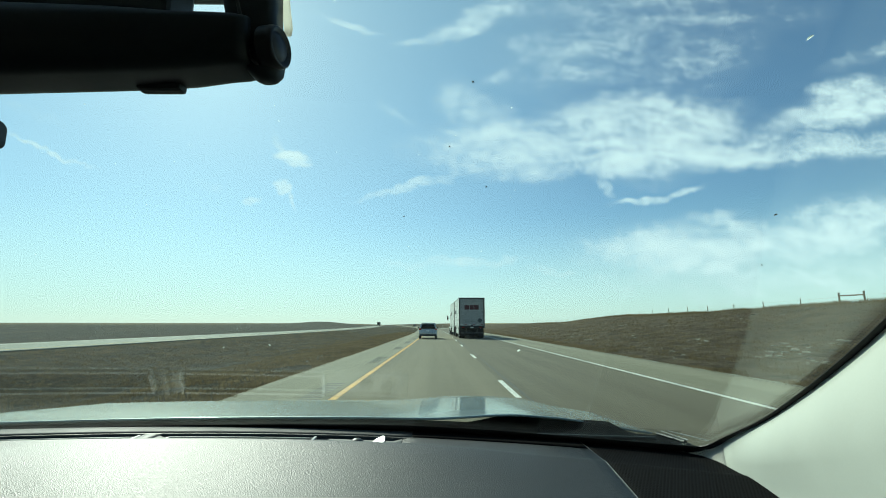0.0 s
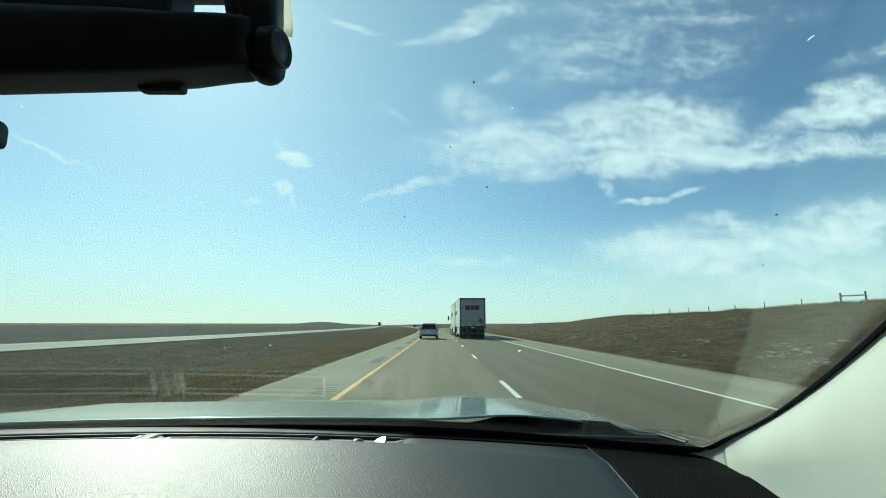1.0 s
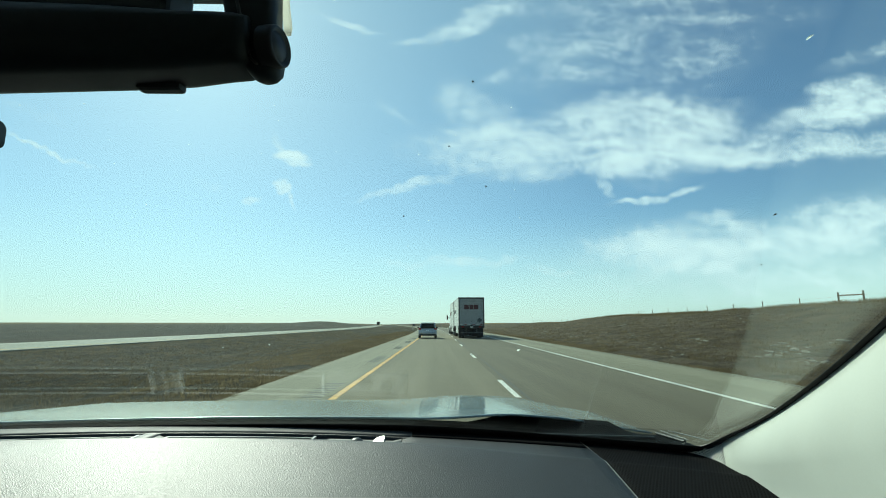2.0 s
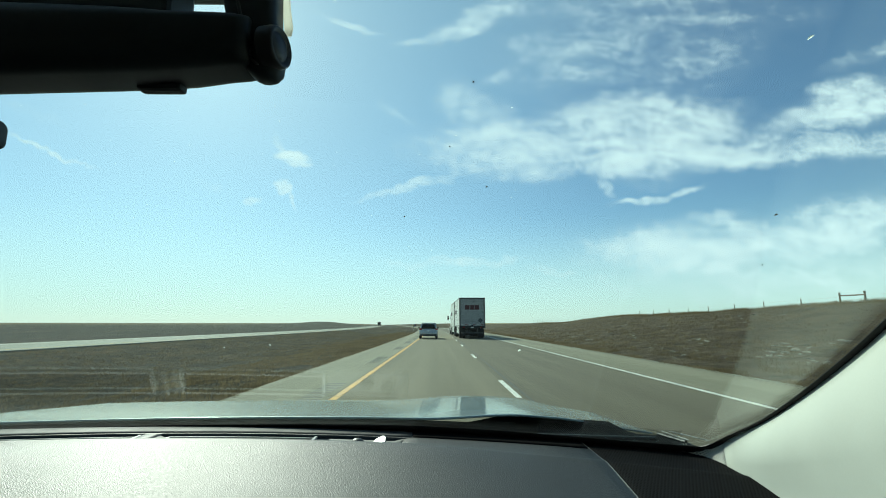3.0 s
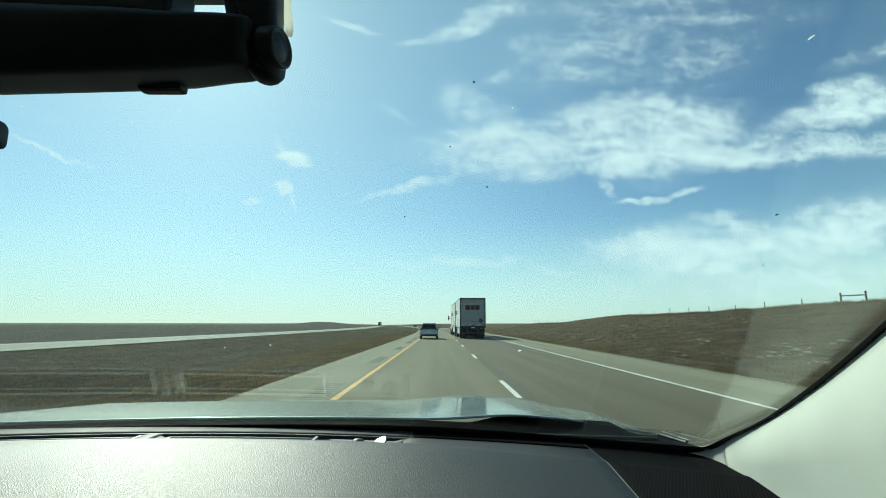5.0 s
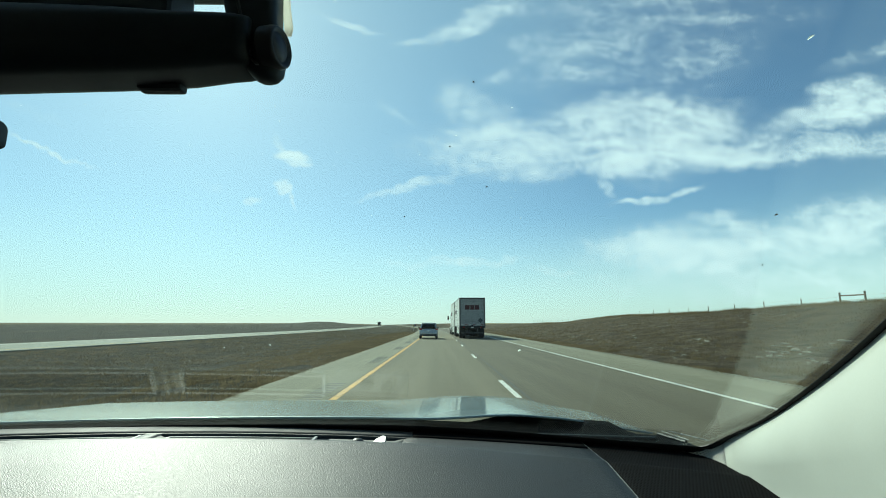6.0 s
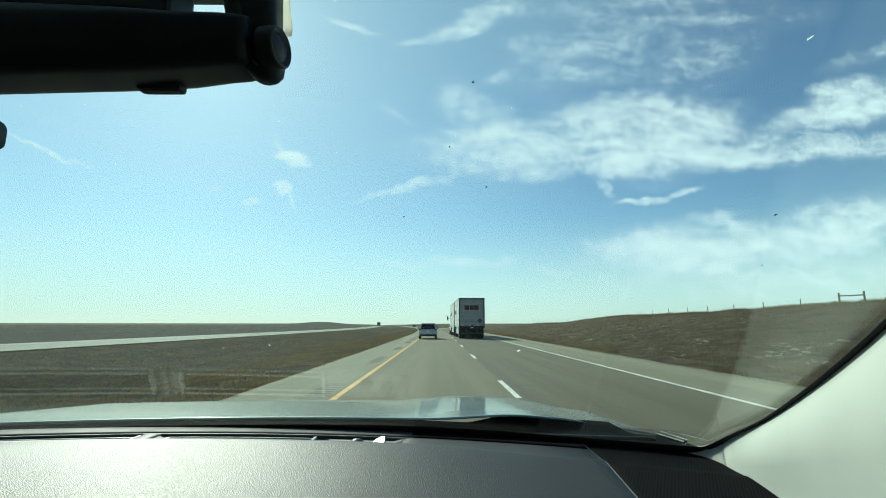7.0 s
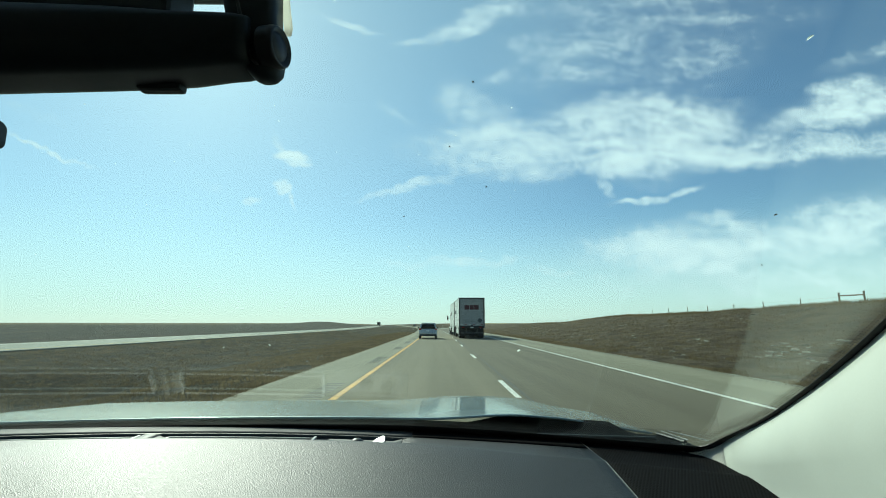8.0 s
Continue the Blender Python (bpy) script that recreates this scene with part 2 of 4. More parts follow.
def perforated_material(name, color, hole, pitch, slack=1.0, upright=False):
    """A moulded mesh cover: rows of round holes."""
    m, n = material(name)
    at = n.add("ShaderNodeTexCoord").outputs["Object"]
    if upright:
        q = n.add("ShaderNodeSeparateXYZ", {0: at})
        at = n.add("ShaderNodeCombineXYZ", {0: q.outputs[1], 1: q.outputs[2]}).outputs[0]
    scaled = n.add("ShaderNodeMapping", {"Vector": at, "Scale": (1 / pitch, 1 / pitch / slack, 1 / pitch)}).outputs[0]
    turned = n.add("ShaderNodeMapping", {"Vector": scaled, "Rotation": (0, 0, radians(45))}).outputs[0]
    cell = n.add("ShaderNodeVectorMath", {0: turned}, operation="FRACTION").outputs[0]
    s = n.add("ShaderNodeSeparateXYZ", {0: cell})
    dx, dy = n.math("SUBTRACT", s.outputs[0], 0.5), n.math("SUBTRACT", s.outputs[1], 0.5)
    r = n.math("ADD", n.math("MULTIPLY", dx, dx), n.math("MULTIPLY", dy, dy))
    solid = n.remap(r, 0.06, 0.14)
    b = n.add("ShaderNodeBump", {"Height": solid, "Strength": 0.8, "Distance": 0.001})
    finish(n, n.add("ShaderNodeBsdfPrincipled", {"Base Color": n.mix(solid, hole, color), "Roughness": 0.85, "Specular IOR Level": 0.05, "Normal": b.outputs[0]}).outputs[0])
    return m


def blade_material():
    """Dry blades that let some light through."""
    m, n = material("dry_grass")
    at = n.add("ShaderNodeNewGeometry")
    tone = n.noise(at.outputs["Position"], 0.5, 4.0)
    rgb = n.mix(n.remap(tone, 0.35, 0.65), (0.175, 0.130, 0.078), (0.295, 0.222, 0.134))
    rgb = n.mix(n.math("MULTIPLY", at.outputs["Random Per Island"], 0.5), rgb, (0.15, 0.114, 0.066))
    d, t = n.add("ShaderNodeBsdfDiffuse", {0: rgb}), n.add("ShaderNodeBsdfTranslucent", {0: rgb})
    finish(n, n.add("ShaderNodeMixShader", {0: 0.5, 1: d.outputs[0], 2: t.outputs[0]}).outputs[0])
    return m


def lamp_material(name, color):
    return surface(name, color, 0.15, vary=0.1, coat=1.0, stains=0.05)


M_GROUND = ground_material()
M_LEFT_LANE = asphalt_material("pale_asphalt", (0.183, 0.153, 0.101), (0.229, 0.193, 0.129))
M_RIGHT_LANE = asphalt_material("dark_asphalt", (0.137, 0.113, 0.076), (0.169, 0.141, 0.096))
M_SHOULDER = asphalt_material("shoulder_asphalt", (0.215, 0.190, 0.128), (0.278, 0.248, 0.172))
M_CONCRETE = asphalt_material("concrete_road", (0.245, 0.232, 0.18), (0.31, 0.292, 0.235))
M_TAR = surface("tar", (0.085, 0.075, 0.055), 0.7, vary=0.3, scale=2.0)
M_YELLOW = surface("yellow_paint", (0.66, 0.33, 0.04), 0.6, vary=0.2, scale=1.5, grain=25, stain=(0.2, 0.17, 0.12), stains=0.5)
M_WHITE_LINE = surface("white_paint", (0.74, 0.71, 0.62), 0.6, vary=0.15, scale=1.5, grain=25, stain=(0.22, 0.21, 0.18), stains=0.4)
M_GRASS = blade_material()
M_DASH = leather_material()
M_GRILLE = perforated_material("speaker_mesh", (0.008, 0.0088, 0.0095), (0.0005, 0.0005, 0.0005), 0.0038, 1.9)
M_CREAM_MESH = perforated_material("cream_mesh", (0.72, 0.72, 0.66), (0.01, 0.01, 0.01), 0.0040, 1.0, True)
# grey well above the skin's tone: the dashboard's sun sheen put into the colour
M_PANEL = surface("grained_plastic_sheen", (0.18, 0.18, 0.165), 0.6, vary=0.15, scale=12, grain=620, bump=0.9, bump_scale=620, depth=0.0008, spec=0.6, stains=0.1)
M_STRIP = surface("dark_grained_plastic", (0.085, 0.087, 0.082), 0.62, vary=0.2, scale=14, grain=420, bump=0.9, bump_scale=420, depth=0.0008, spec=0.2, stains=0.1)
M_SEAM = surface("seam_trim", (0.25, 0.25, 0.24), 0.4, vary=0.1)
M_COWL = surface("cowl_plastic", (0.004, 0.0044, 0.005), 0.9, vary=0.2, scale=20, spec=0.05, stains=0.0)
M_MIRROR = surface("matt_black_housing", (0.011, 0.0165, 0.0195), 0.55, vary=0.2, scale=20, grain=300, bump=0.05, depth=0.0005, spec=0.35, stains=0.0)
M_BLACK = surface("black_plastic", (0.012, 0.013, 0.014), 0.45, vary=0.2, scale=20, grain=300, bump=0.08, depth=0.0006)
M_POLISHED = surface("satin_black", (0.020, 0.020, 0.020), 0.38, vary=0.05, spec=1.0, stains=0.0)
M_FRIT = surface("black_enamel", (0.004, 0.004, 0.004), 0.6, vary=0.1)
def lens_material():
    """Frosted clear plastic that glows where the sun shines through it."""
    m, n = material("frosted_plastic")
    t, g = n.add("ShaderNodeBsdfTranslucent", {0: (0.98, 0.98, 0.90, 1.0)}), n.add("ShaderNodeBsdfGlossy", {"Roughness": 0.2})
    finish(n, n.add("ShaderNodeMixShader", {0: 0.12, 1: t.outputs[0], 2: g.outputs[0]}).outputs[0])
    return m


M_LENS = lens_material()
# near-black that paints the shade down the outlets; fins and front strip share it
M_SLOT = surface("shade_black_plastic", (0.006, 0.006, 0.006), 0.9, vary=0.2, scale=20, spec=0.05, stains=0.0)
M_RIM = surface("satin_vent_rim", (0.46, 0.47, 0.45), 0.35, vary=0.1, scale=20)
M_CREAM = surface("cream_trim", (0.50, 0.54, 0.48), 0.75, vary=0.03, scale=8, grain=500, bump=0.08, depth=0.0006, stains=0.06, stain=(0.4, 0.38, 0.33), spec=0.25)
M_HEADLINER = surface("headliner", (0.60, 0.59, 0.54), 0.95, vary=0.05, grain=400, stains=0.05)
M_HOOD = surface("silver_paint", (0.28, 0.325, 0.31), 0.45, metal=0.3, coat_rough=0.09, vary=0.03, scale=3, grain=900, bump=0.01, coat=1.0, stains=0.05, stain=(0.35, 0.34, 0.31), depth=0.0002)
M_SILVER = surface("pale_silver_paint", (0.44, 0.46, 0.47), 0.35, metal=0.25, vary=0.05, scale=2, grain=300, bump=0.01, coat=1.0, stains=0.2, stain=(0.25, 0.23, 0.2))
M_DARK_PAINT = surface("black_paint", (0.018, 0.019, 0.022), 0.3, vary=0.1, coat=1.0)
M_RED_PAINT = surface("dark_red_paint", (0.12, 0.015, 0.015), 0.3, vary=0.1, coat=1.0)
M_GLASS = glass_material()
M_DARK_GLASS = surface("privacy_glass", (0.008, 0.009, 0.010), 0.12, vary=0.05, spec=0.3)
M_RUBBER = surface("tyre_rubber", (0.022, 0.021, 0.020), 0.85, vary=0.3, scale=8, grain=80, stain=(0.13, 0.12, 0.10), stains=0.4)
M_ALLOY = surface("alloy", (0.55, 0.55, 0.54), 0.35, metal=0.9, vary=0.15, scale=10, stains=0.3)
M_STEEL = surface("galvanised_steel", (0.40, 0.40, 0.39), 0.5, metal=0.7, vary=0.3, scale=5, stains=0.4)
M_TRAILER = surface("white_trailer_paint", (0.72, 0.72, 0.68), 0.45, vary=0.07, scale=1.2, grain=30, stain=(0.28, 0.26, 0.22), stains=0.35, bump=0.03)
# grimy white, with the base also darkened for the shade on the rear
M_DOOR = surface("grimy_shaded_door", (0.36, 0.36, 0.34), 0.5, vary=0.10, scale=1.5, grain=20, stain=(0.14, 0.13, 0.115), stains=0.55, bump=0.05)
M_FRAME = surface("grimy_steel_frame", (0.10, 0.10, 0.097), 0.55, metal=0.3, vary=0.25, scale=3, stains=0.5)
M_CHASSIS = surface("chassis_black", (0.020, 0.019, 0.018), 0.7, vary=0.4, scale=4, stains=0.4, stain=(0.09, 0.08, 0.065))
# emblem red, deepened to carry the shade of the backlit rear
M_LOGO_RED = surface("shaded_red_vinyl", (0.075, 0.010, 0.013), 0.5, vary=0.1)
M_LOGO_GREY = surface("grey_vinyl", (0.09, 0.09, 0.10), 0.5, vary=0.1)
M_TAIL = lamp_material("red_lens", (0.30, 0.012, 0.010))
M_CLEAR = lamp_material("clear_lens", (0.70, 0.70, 0.68))
M_TAPE = surface("white_reflective_tape", (0.75, 0.75, 0.72), 0.4, vary=0.1)
M_STONE = surface("chalky_stone", (0.28, 0.245, 0.185), 0.9, vary=0.2, scale=2, grain=20, bump=0.5, depth=0.03)
M_WOOD = surface("weathered_post", (0.16, 0.125, 0.09), 0.9, vary=0.4, scale=9, grain=60, bump=0.4)
M_AMBER = surface("yellow_reflector", (0.62, 0.42, 0.05), 0.4, vary=0.1)
M_SPECK = surface("insect_stain", (0.05, 0.045, 0.035), 0.8, vary=0.3)

# ---- building helpers ----
def link(name, bm, mat, parent=None, label="", smooth=False, m=None):
    me = bpy.data.meshes.new(name)
    bmesh.ops.recalc_face_normals(bm, faces=bm.faces)
    bm.to_mesh(me)
    bm.free()
    if mat:
        me.materials.append(mat)
    if smooth:
        for f in me.polygons:
            f.use_smooth = True
    ob = new(name, me)
    if parent:
        ob.parent = parent
    if m is not None:
        ob.matrix_basis = m
    if label:
        ob["label"] = label
    return ob


def part(name, bm, material, parent, label="", smooth=False, m=None):
    """One bmesh as one mesh object under a thing or under a part."""
    return link(name, bm, material, parent, label, smooth, m)


def thing(name, label, category, m=None, group=""):
    ob = tagged(new(name), label, category, group)
    if m is not None:
        ob.matrix_basis = m
    return ob


def setting(name, bm, mat, label, category, smooth=False, kind="structure"):
    return tagged(link(name, bm, mat, None, "", smooth), label, category, "", kind)


def box(x0, x1, y0, y1, z0, z1, bevel=0.0, bm=None, m=None, segments=2):
    """A box between two corners, with rounded edges; adds to bm."""
    out = bm or bmesh.new()
    made = bmesh.ops.create_cube(out, size=1.0)["verts"]
    mat = (m or Matrix()) @ Matrix.Translation(((x0 + x1) / 2, (y0 + y1) / 2, (z0 + z1) / 2)) @ Matrix.Diagonal((x1 - x0, y1 - y0, z1 - z0, 1))
    bmesh.ops.transform(out, matrix=mat, verts=made)
    if bevel > 0:
        edges = list({e for v in made for e in v.link_edges})
        bmesh.ops.bevel(out, geom=edges, offset=bevel, segments=segments, affect="EDGES", profile=0.6)
    return out


def rod(a, b, r, bm=None, sides=10, r2=None):
    """A round bar from a to b."""
    out = bm or bmesh.new()
    a, b = Vector(a), Vector(b)
    made = bmesh.ops.create_cone(out, cap_ends=True, segments=sides, radius1=r, radius2=r if r2 is None else r2, depth=(b - a).length)["verts"]
    turn = (b - a).to_track_quat("Z", "Y").to_matrix().to_4x4()
    bmesh.ops.transform(out, matrix=Matrix.Translation((a + b) / 2) @ turn, verts=made)
    return out


def sheet(rows, bm=None, close=False):
    """Faces between rows of points (each row the same length)."""
    out = bm or bmesh.new()
    vs = [[out.verts.new(p) for p in row] for row in rows]
    for a, b in zip(vs, vs[1:]):
        n = len(a)
        for i in range(n if close else n - 1):
            j = (i + 1) % n
            out.faces.new((a[i], a[j], b[j], b[i]))
    return out


def shell(rows, thick):
    """A curved sheet with thickness; rows of points, thickened against its normals."""
    bm = sheet(rows)
    bmesh.ops.recalc_face_normals(bm, faces=bm.faces)
    bmesh.ops.solidify(bm, geom=bm.faces[:], thickness=thick)
    return bm


def loft(sections, caps=True):
    """A closed skin through rings of points, with ends capped."""
    bm = sheet(sections, close=True)
    if caps:
        bm.verts.ensure_lookup_table()
        n = len(sections[0])
        bm.faces.new(bm.verts[:n])
        bm.faces.new(bm.verts[-n:])
    return bm


def ring(profile, sides=32, axis="X"):
    """A turned body: profile of (radius, offset along the axis)."""
    rows = []
    for i in range(sides):
        a = 2 * math.pi * i / sides
        rows.append([(o, r * math.cos(a), r * math.sin(a)) if axis == "X" else (r * math.cos(a), r * math.sin(a), o) for r, o in profile])
    rows.append(rows[0])
    bm = sheet(rows)
    bmesh.ops.remove_doubles(bm, verts=bm.verts, dist=1e-5)
    return bm


def rounded(hw, hz, r, n=5, cx=0.0, cz=0.0, squash=1.0):
    """A rounded rectangle as (x, z) points."""
    pts = []
    for sx, sz, a0 in ((1, 1, 0), (-1, 1, 90), (-1, -1, 180), (1, -1, 270)):
        for i in range(n + 1):
            a = radians(a0 + 90 * i / n)
            pts.append((cx + sx * (hw - r) + r * math.cos(a), cz + sz * (hz - r * squash) + r * squash * math.sin(a)))
    return pts


def smooth(a, b, v):
    t = min(1.0, max(0.0, (v - a) / (b - a)))
    return t * t * (3 - 2 * t)

# ---- ground and roads ----
def bend(y):
    """How far the road has swung to the left at y."""
    t, drift = max(0.0, y - 55.0), 0.003 * min(max(y, 0.0), 55.0)
    return drift - 2.6e-4 * t * t if t < 200 else drift - 10.4 - 0.104 * (t - 200)


CREST = 28.0
YELLOW, MIDDLE, WHITE, VERGE = -1.98, 1.53, 5.58, 8.10   # the edge line, the lane line, the edge line, the grass


def land(u, y):
    """Height of the ground at u metres to the right of our lane's line, y ahead."""
    far = smooth(160, 1500, math.hypot(u, y)) * 4.2
    rough = noise.noise(Vector((u * 0.05, y * 0.03, 0))) * 0.35 + noise.noise(Vector((u * 0.3, y * 0.2, 5))) * 0.09
    if u > VERGE:
        high = 1.75 + 1.2 * (1 - smooth(48, 112, y)) + 0.45 * noise.noise(Vector((y * 0.03, 3.3, 0)))
        up = smooth(VERGE, CREST, u)
        z = -0.05 + high * (0.35 * min(1, max(0, (u - VERGE) / (CREST - VERGE))) + 0.65 * up) - 0.5 * smooth(CREST, CREST + 10, u)
        return z + rough * smooth(8, 14, u) + far * smooth(20, 200, u)
    if u > -4.05:
        return -0.06
    if u > -22.6:
        t = (u + 22.6) / 18.55
        return -0.06 - 0.75 * math.sin(math.pi * t) ** 2 + rough * 0.6 * math.sin(math.pi * t)
    if u > -32.0:
        return -0.06
    hill = 3.6 * math.exp(-((u + 96) / 34) ** 2 - ((y - 600) / 120) ** 2)
    return -0.06 + 1.3 * smooth(-33, -110, u) + rough * smooth(-33, -40, u) + far * smooth(-40, -220, u) + hill


def spread(stops):
    out = []
    for a, b, step in stops:
        n = max(1, round((b - a) / step))
        out += [a + (b - a) * i / n for i in range(n)]
    return out + [stops[-1][1]]


us = spread([(-4200, -1000, 400), (-1000, -200, 50), (-200, -60, 8), (-60, -32.0, 2.0), (-32.0, -22.6, 4.7), (-22.6, -4.05, 0.9), (-4.05, VERGE, 5.0), (VERGE, 44, 0.8), (44, 80, 3), (80, 240, 10), (240, 1000, 60), (1000, 4200, 400)])
ys = spread([(-4000, -800, 400), (-800, -120, 60), (-120, 0, 6), (0, 130, 1.1), (130, 260, 4), (260, 900, 20), (900, 2000, 80), (2000, 4600, 300)])
setting("ground", sheet([[(u + bend(y), y, land(u, y)) for u in us] for y in ys]), M_GROUND, "dry brown and olive prairie grass beside the highway", "ground", True)


def strip(u0, u1, y0, y1, top, thick=0.05, wobble=0.0, bm=None):
    """A ribbon that follows the road, with thickness."""
    step = 2.0 if y1 < 250 else 8.0
    n = max(1, int((y1 - y0) / step))
    out = bm or bmesh.new()
    rows = []
    for i in range(n + 1):
        y = y0 + (y1 - y0) * i / n
        a, b = u0 + bend(y), u1 + bend(y)
        if wobble:
            a += wobble * noise.noise(Vector((y * 0.9, u0, 0)))
            b += wobble * noise.noise(Vector((y * 0.9, u1, 9)))
        rows.append([(a, y, top), (b, y, top), (b, y, top - thick), (a, y, top - thick)])
    sheet(rows, out, close=True)
    return out


road = setting("road", strip(YELLOW - 0.12, MIDDLE - 0.02, -60, 1400, 0.0), M_LEFT_LANE, "pale worn asphalt passing lane of a highway", "road")
road_right = setting("road_right_lane", strip(MIDDLE - 0.02, WHITE + 0.12, -60, 1400, 0.0), M_RIGHT_LANE, "darker asphalt right lane of a highway", "road")
shoulder_left = setting("shoulder_left", strip(-4.05, YELLOW - 0.12, -60, 1400, -0.004, wobble=0.10), M_SHOULDER, "pale asphalt shoulder with rumble grooves beside the median", "road shoulder")
shoulder_right = setting("shoulder_right", strip(WHITE + 0.12, VERGE, -60, 1400, -0.004, wobble=0.10), M_SHOULDER, "wide pale asphalt shoulder below the grassy bank", "road shoulder")
opposite = setting("road_opposite", strip(-31.6, -22.8, -200, 1400, 0.02, 0.08), M_CONCRETE, "pale concrete carriageway for the oncoming traffic", "road")
part("gravel_edge", strip(VERGE - 0.02, VERGE + 0.13, 4, 160, 0.01, 0.06, 0.07), M_CONCRETE, shoulder_right, "thin pale gravel edge")
part("yellow_line", strip(YELLOW - 0.07, YELLOW + 0.07, -60, 900, 0.005, 0.006, 0.012), M_YELLOW, road, "worn yellow edge line")
part("edge_line", strip(WHITE - 0.06, WHITE + 0.06, -60, 900, 0.005, 0.006, 0.010), M_WHITE_LINE, road_right, "white edge line")
part("tar_seam", strip(MIDDLE + 0.17, MIDDLE + 0.22, -60, 300, 0.003, 0.006, 0.08), M_TAR, road_right, "dark sealed joint")
for i in range(32):
    y = 9.2 + 10.6 * (i - 4)
    part("lane_dash", strip(MIDDLE - 0.055, MIDDLE + 0.055, y, y + 2.85, 0.005, 0.006, 0.008), M_WHITE_LINE, road)
# rumble grooves come in runs along the left shoulder
for run in range(9):
    for k in range(11):
        y = 8.4 + run * 9.3 + k * 0.30
        x = -2.44 + bend(y)
        part("rumble_groove", box(x - 0.21, x + 0.21, y, y + 0.13, -0.006, -0.001), M_TAR, shoulder_left)
part("edge_line", strip(-23.9, -23.78, -200, 900, 0.025, 0.006), M_YELLOW, opposite)
part("edge_line", strip(-30.3, -30.18, -200, 900, 0.025, 0.006), M_WHITE_LINE, opposite)


def tufts(name, label, spots, mat):
    """Blades of dry grass, many to a tuft, as one mesh."""
    verts, faces = [], []
    for x, y, z, h in spots:
        for _ in range(7):
            a, lean = random.uniform(0, 2 * math.pi), random.uniform(0.1, 0.6) * h
            bx, by = x + random.gauss(0, 0.07), y + random.gauss(0, 0.07)
            wx, wy = 0.012 * math.cos(a + 1.57), 0.012 * math.sin(a + 1.57)
            i = len(verts)
            verts += [(bx - wx, by - wy, z - 0.02), (bx + wx, by + wy, z - 0.02), (bx + lean * math.cos(a), by + lean * math.sin(a), z + h * random.uniform(0.6, 1.1))]
            faces.append((i, i + 1, i + 2))
    me = bpy.data.meshes.new(name)
    me.from_pydata(verts, [], faces)
    me.materials.append(mat)
    return tagged(new(name, me), label, "grass", "", "stuff")


def scatter(u0, u1, y0, y1, count, low, high, edge=1.0):
    out = []
    for _ in range(count):
        u = u0 + (u1 - u0) * random.random() ** edge
        y = y0 + (y1 - y0) * random.random() ** 1.5
        if noise.noise(Vector((u * 0.5, y * 0.3, 7))) > -0.25:
            out.append((u + bend(y), y, land(u, y), random.uniform(low, high)))
    return out


random.seed(11)
tufts("grass_median", "ragged dry olive grass at the edge of the median", scatter(-4.0, -9.5, 6, 90, 9000, 0.03, 0.12, 2.6), M_GRASS)
tufts("grass_field", "short dry grass over the sloping median", scatter(-5.5, -22.3, 7, 110, 14000, 0.03, 0.11, 1.0), M_GRASS)
tufts("grass_bank", "dry brown grass on the roadside bank", scatter(VERGE + 0.05, 30, 6, 110, 13000, 0.04, 0.16, 2.0), M_GRASS)


tufts("grass_crest", "ragged dry grass along the crest of the bank", scatter(25.5, 29.5, 14, 130, 9000, 0.10, 0.34, 1.0), M_GRASS)
tufts("grass_verge", "short straw-coloured grass at the foot of the bank", scatter(VERGE + 0.2, 9.7, 12.5, 21, 700, 0.08, 0.20, 1.2) + scatter(VERGE + 0.1, 9.2, 8, 60, 2200, 0.05, 0.14, 1.2), M_GRASS)


def stones(spots):
    """Pale flat stones half sunk in the bank, as one mesh."""
    bm = bmesh.new()
    for u, y, r in spots:
        made = bmesh.ops.create_icosphere(bm, subdivisions=2, radius=1.0)["verts"]
        turn = pose(u + bend(y), y, land(u, y) + 0.02, random.uniform(-8, 8), -7, random.uniform(0, 180))
        for v in made:
            v.co *= 1 + 0.5 * noise.noise(v.co * 1.7 + Vector((u * 9, y * 5, 0)))
        bmesh.ops.transform(bm, matrix=turn @ Matrix.Diagonal((r * 1.8, r, r * 0.32, 1)), verts=made)
    return tagged(link("stones", bm, M_STONE), "pale chalky stones scattered over the grassy bank", "stones", "", "stuff")


spots = [(random.uniform(9.3, 14.5), random.uniform(9, 60), random.uniform(0.02, 0.06)) for _ in range(60)]
spots += [(random.uniform(14, 26), random.uniform(18, 90), random.uniform(0.03, 0.08)) for _ in range(40)]
SCARS = [(11.8, 16.3, 12), (10.9, 13.8, 9), (13.5, 17.2, 8), (12.7, 23.2, 6), (9.8, 19.6, 4), (11.2, 40.0, 10), (10.8, 34.4, 6), (12.8, 29.5, 4), (17.5, 44.9, 12), (19.4, 45.6, 8), (20.3, 30.9, 8), (12.5, 56.9, 9)]
for u, y, count in SCARS:                         # bare chalky patches broken out of the turf
    spots += [(u + random.gauss(0, 0.45), y + random.gauss(0, 0.7), random.uniform(0.04, 0.11)) for _ in range(count)]
stones(spots)


def post_bm(h, r=0.05):
    bm = rod((0, 0, -0.1), (0, 0, h), r, sides=8, r2=r * 0.85)
    for v in bm.verts:
        v.co.x += 0.01 * noise.noise(v.co * 3)
    return bm


